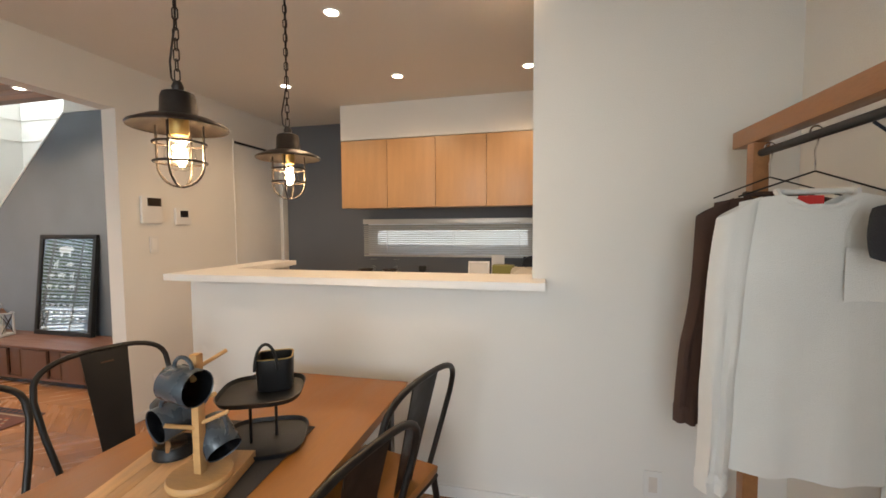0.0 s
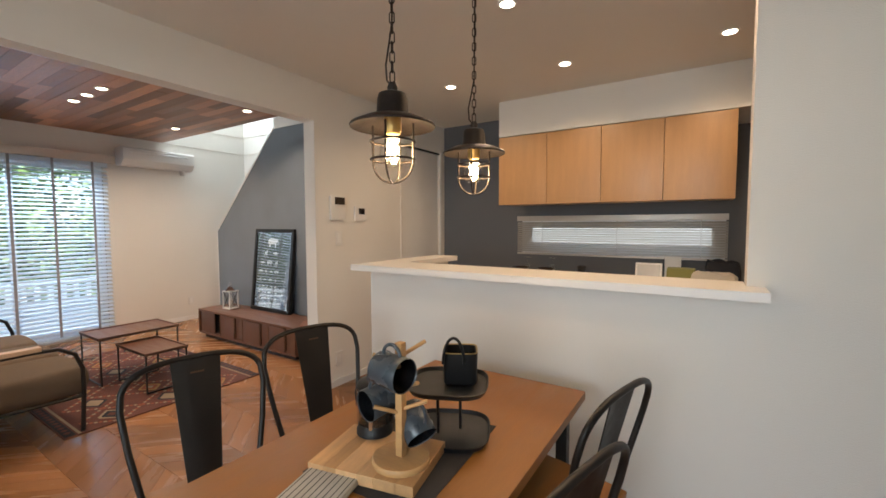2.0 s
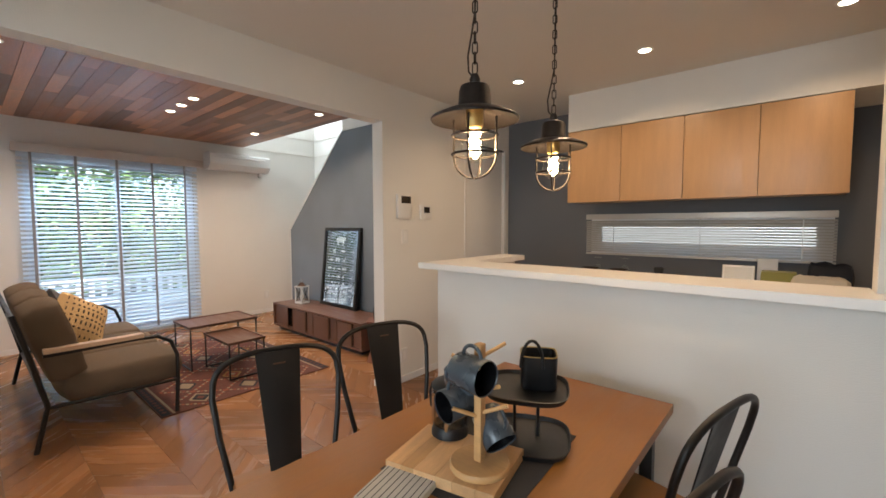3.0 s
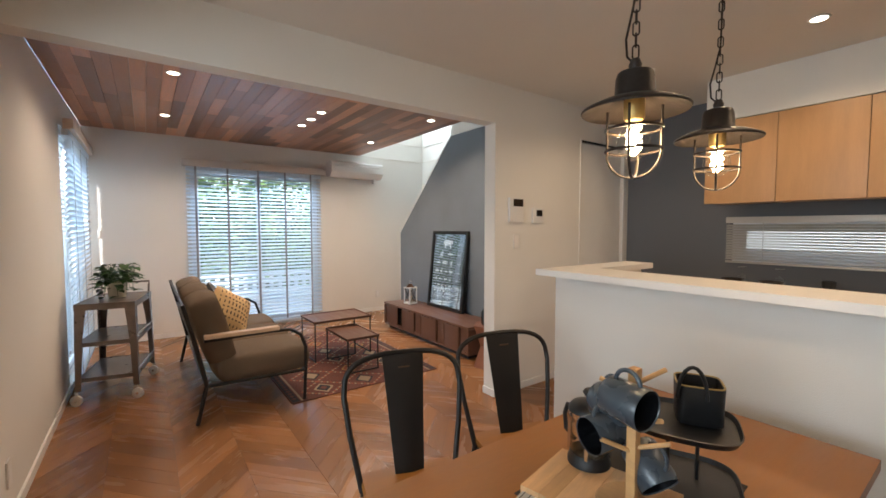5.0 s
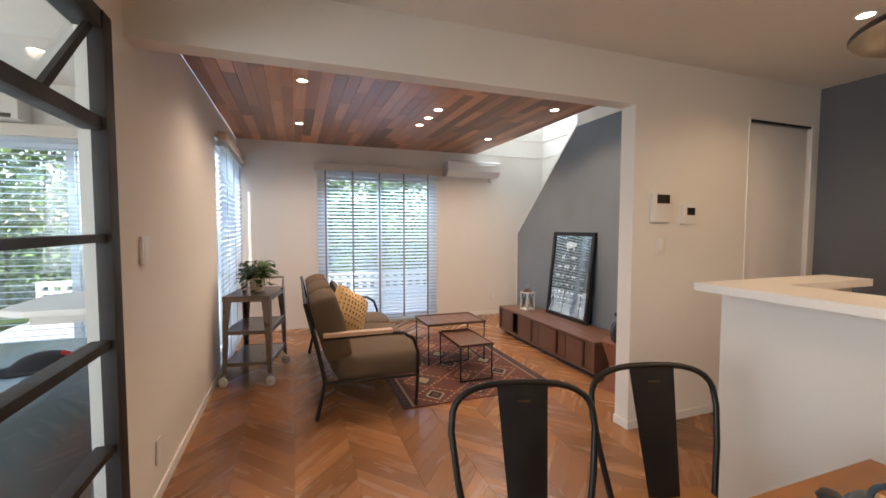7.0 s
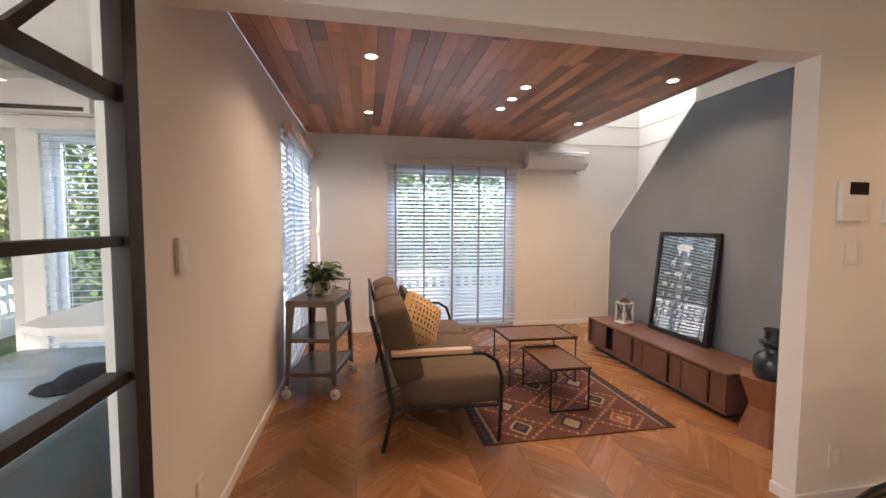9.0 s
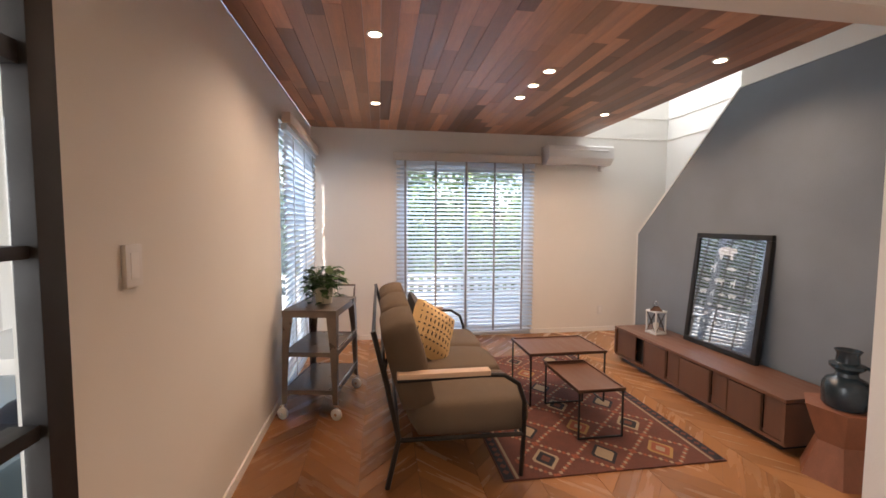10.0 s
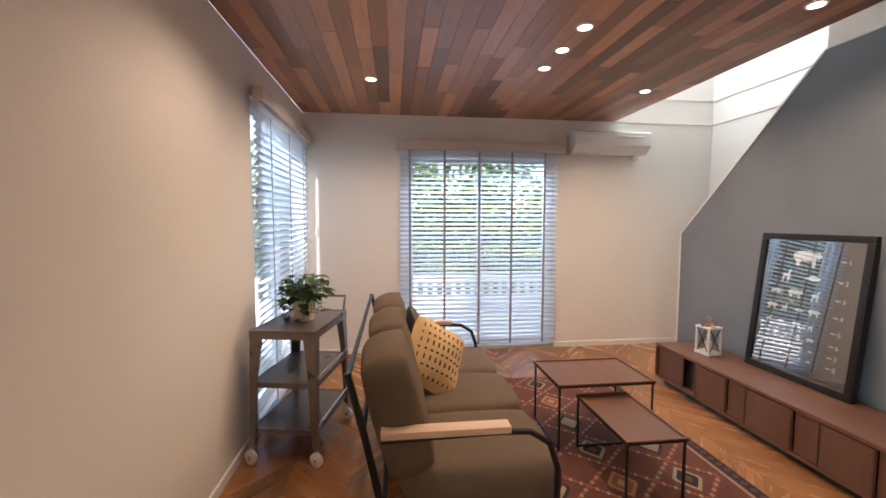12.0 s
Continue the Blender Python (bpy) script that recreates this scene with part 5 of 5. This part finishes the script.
for sx in (-1, 1):
    for k in (-1, 1):
        part("cross_bar", tube([(sx * 0.058, -0.05 * k, 0.022), (sx * 0.058, 0.05 * k, 0.203)], 0.003, 5), M["bronze"], ln)
        part("cross_bar", tube([(-0.05 * k, sx * 0.058, 0.022), (0.05 * k, sx * 0.058, 0.203)], 0.003, 5), M["bronze"], ln)
part("candle", lathe([(0, 0.1), (0.022, 0.1), (0.025, 0.095), (0.025, 0.02), (0, 0.02)], 18), M["cloth"], ln)

# faceted stool and vase
st = thing("faceted_stool", "hexagonal hourglass-shaped walnut stool", "stool", -2.955, 3.24, 0, 12)
part("lower_block", lathe([(0, 0), (0.185, 0.0), (0.115, 0.2), (0, 0.2)], 6), M["stoolwood"], st, "", False)
part("upper_block", lathe([(0, 0.201), (0.115, 0.201), (0.185, 0.40), (0, 0.40)], 6), M["stoolwood"], st, "", False)
vz = thing("dark_vase", "dark teal glazed jug vase on the stool", "vase", -2.935, 3.22, 0.401, 30)
part("body", lathe([(0, 0), (0.085, 0), (0.1, 0.02), (0.1, 0.12), (0.085, 0.15), (0.05, 0.17), (0.045, 0.19), (0.075, 0.22), (0.075, 0.235), (0.05, 0.245), (0.046, 0.29), (0.058, 0.31), (0.052, 0.312), (0.04, 0.285), (0.03, 0.2), (0, 0.2)], 28), M["vase"], vz)
part("handle", tube([(0.05, 0, 0.235), (0.09, 0, 0.225), (0.108, 0, 0.18), (0.095, 0, 0.13)], 0.009, 8), M["vase"], vz)

# ---- trolley ----
ct = thing("serving_cart", "dark steel three-tier serving trolley on casters", "trolley", -4.345, 0.322, 0, -11)
X, Y = 0.285, 0.19
for z, nm in ((0.755, "top_shelf"), (0.46, "middle_shelf"), (0.19, "bottom_shelf")):
    sh = part(nm, B((-X, X, -Y, Y, z, z + 0.008)), M["cart"], ct, "", False)
    h = 0.045 if z > 0.7 else 0.028
    for b_ in ((-X, X, -Y, -Y + 0.006), (-X, X, Y - 0.006, Y), (-X, -X + 0.006, -Y + 0.006, Y - 0.006), (X - 0.006, X, -Y + 0.006, Y - 0.006)):
        part("shelf_edge", B((*b_, z + 0.0085 - h, z + 0.012)), M["cart"], sh, "", False)
for sx in (-1, 1):
    for sy in (-1, 1):
        w = 0.022
        bm = bmesh.new()
        ring = []
        for z, ww, o in ((0.105, 0.017, 0.012), (0.5, 0.024, 0.004), (0.72, 0.034, -0.004), (0.766, 0.036, -0.006)):
            xx, yy = sx * (X + o), sy * (Y + o * 0.6)
            ring.append([bm.verts.new((xx + (p if sx < 0 else -p) * ww * 2, yy + (q if sy < 0 else -q) * ww * 2, z)) for p, q in ((0, 0), (1, 0), (1, 0.2), (0.2, 0.2), (0.2, 1), (0, 1))])
        for r0, r1 in zip(ring, ring[1:]):
            for k in range(6):
                bm.faces.new((r0[k], r0[(k + 1) % 6], r1[(k + 1) % 6], r1[k]))
        bm.faces.new(ring[0])
        bm.faces.new(ring[-1])
        part("leg", bm, M["cart"], ct, "", False)
        cs = part("caster_fork", B((sx * X - 0.012, sx * X + 0.012, sy * Y - 0.012, sy * Y + 0.012, 0.055, 0.108), bevel=0.003), M["chrome"], ct)
        part("wheel", turned(lathe([(0, -0.012), (0.032, -0.013), (0.041, -0.009), (0.041, 0.009), (0.032, 0.013), (0, 0.012)], 24), pose(sx * X + 0.016, sy * Y, 0.0411, 90, 0, 72)), M["rubber"], cs, "clear plastic wheel")
        part("hub", turned(lathe([(0, -0.014), (0.011, -0.014), (0.011, 0.014), (0, 0.014)], 14), pose(sx * X + 0.016, sy * Y, 0.0411, 90, 0, 72)), M["chrome"], cs)
for z in (0.50, 0.23):
    part("guard_rail", tube([(-X, Y + 0.004, z), (X, Y + 0.004, z)], 0.004, 8), M["chrome"], ct)
part("push_handle", tube([(-X, -Y + 0.02, 0.76), (-X - 0.02, -Y + 0.02, 0.83), (-X - 0.05, -Y + 0.02, 0.855), (-X - 0.05, Y - 0.02, 0.855), (-X - 0.02, Y - 0.02, 0.83), (-X, Y - 0.02, 0.76)], 0.008, 8), M["cart"], ct)

# pothos
pl = thing("potted_pothos", "green trailing pothos in a cream pot on the trolley", "potted plant", -4.34, 0.335, 0.769)
part("pot", lathe([(0, 0), (0.058, 0), (0.07, 0.118), (0.072, 0.124), (0.066, 0.124), (0.063, 0.1), (0, 0.098)], 24), M["pot"], pl)
part("soil", lathe([(0, 0.101), (0.062, 0.1005), (0.062, 0.0985), (0, 0.0985)], 20), M["soil"], pl)
rng = random.Random(11)
bm, stems = bmesh.new(), bmesh.new()


def leaf(bm, p, d, up, s):
    d, side = d.normalized(), d.cross(up).normalized()
    upv = side.cross(d).normalized()
    spine = [p + d * (s * f) - upv * (s * 0.28 * f * f) for f in (0.0, 0.3, 0.65, 1.0)]
    wd = (0.03, 0.40, 0.34, 0.0)
    vs_ = []
    for c, w in zip(spine, wd):
        vs_.append([bm.verts.new(c + side * (s * w) + upv * (s * w * 0.25)), bm.verts.new(c), bm.verts.new(c - side * (s * w) + upv * (s * w * 0.25))])
    for r0, r1 in zip(vs_, vs_[1:]):
        bm.faces.new((r0[0], r0[1], r1[1], r1[0]))
        bm.faces.new((r0[1], r0[2], r1[2], r1[1]))


for k in range(30):
    az = rng.uniform(0, math.tau)
    out = rng.uniform(0.04, 0.12)
    rise = rng.uniform(0.04, 0.19)
    droop = rng.uniform(0.0, 0.12) if k % 3 else rng.uniform(0.1, 0.2)
    pts = []
    for i in range(7):
        f = i / 6
        r_ = 0.03 + out * math.sin(f * 1.5)
        pts.append(Vector((r_ * math.cos(az + f * 0.4), r_ * math.sin(az + f * 0.4), max(0.105 + rise * math.sin(f * 2.6) - droop * f * f, 0.012))))
    tube(pts, 0.0016, 4, stems)
    for i in range(1, 7):
        a_ = az + rng.uniform(-1.1, 1.1)
        leaf(bm, pts[i], Vector((math.cos(a_), math.sin(a_), rng.uniform(-0.35, 0.5))), Vector((0, 0, 1)), rng.uniform(0.05, 0.088))
part("stems", stems, M["leaf"], pl)
part("leaves", bm, M["leaf"], pl, "glossy heart-shaped leaves")

# ---- floor boards and tiles ----
structure("floor_base", B((-6.0, 1.393, 0.0, 4.62, -0.12, -0.004)), M["gap"], "dark bed below the boards", "floor")
fl = thing("floor", "brown oak chevron parquet floor", "floor", kind="structure")
BAND, PITCH, RISE = 0.32, 0.15, 0.35


def clip(poly, axis, limit, keep_less):
    out = []
    for i, p in enumerate(poly):
        q = poly[(i + 1) % len(poly)]
        pin, qin = (p[axis] <= limit) == keep_less, (q[axis] <= limit) == keep_less
        if pin:
            out.append(p)
        if pin != qin:
            f = (limit - p[axis]) / (q[axis] - p[axis])
            out.append((p[0] + f * (q[0] - p[0]), p[1] + f * (q[1] - p[1])))
    return out


def plank_faces(bm, poly):
    lo = [bm.verts.new((x, y, -0.004)) for x, y in poly]
    hi = [bm.verts.new((x, y, 0.0)) for x, y in poly]
    bm.faces.new(hi)
    for k in range(len(lo)):
        bm.faces.new((lo[k], lo[(k + 1) % len(lo)], hi[(k + 1) % len(lo)], hi[k]))


G = 0.0008
shared = {}
rest = {-1: bmesh.new(), 1: bmesh.new()}
count = 0
nb = int(4.62 / BAND) + 1
for b_ in range(nb):
    y0, y1 = b_ * BAND, min((b_ + 1) * BAND, 4.62)
    s = 1 if b_ % 2 else -1
    x = -6.6
    while x < 1.8:
        base = [(x + G, y0 + G), (x + PITCH - G, y0 + G), (x + PITCH - G + s * RISE, y0 + BAND - G), (x + G + s * RISE, y0 + BAND - G)]
        whole = all(-6.0 < p[0] < 1.393 for p in base) and y0 + BAND <= 4.62
        near = -4.4 < x < -1.7 and 0 <= b_ < 8
        if whole and near and count < 300:
            if s not in shared:
                bm = bmesh.new()
                plank_faces(bm, [(p[0] - x, p[1] - y0) for p in base])
                o = part("plank", bm, M["plank"] if s > 0 else M["plank_b"], fl, "", False)
                shared[s] = o.data
            else:
                o = new("plank", shared[s])
                o.parent = fl
            o.location = (x, y0, 0)
            count += 1
        else:
            poly = clip(clip(base, 0, -6.0, False), 0, 1.393, True)
            poly = clip(poly, 1, 4.62, True) if poly else poly
            if len(poly) > 2:
                plank_faces(rest[s], poly)
        x += PITCH
for s in (-1, 1):
    far = mat("floor_oak_joined", (0.285, 0.128, 0.05), 0.25, vary=0.07, scale=2.0, grain=(1.0, 8, 1), bump=0.008, rnd=0.26, dirt=0.06, island=True, rot=-42.4 * s)
    tagged(part("plank_field", rest[s], far, fl, "", False), kind="stuff")
tf = thing("side_room_floor", "pale square tiled floor of the side room", "floor", kind="structure")
tile_me = None
for i in range(13):
    for j in range(7):
        if tile_me is None:
            o = part("tile", B((0.002, 0.428, 0.002, 0.398, -0.004, 0.0)), M["tile"], tf, "", False)
            tile_me = o.data
        else:
            o = new("tile", tile_me)
            o.parent = tf
        o.location = (-4.35 + i * 0.43, -2.95 + j * 0.4, 0)
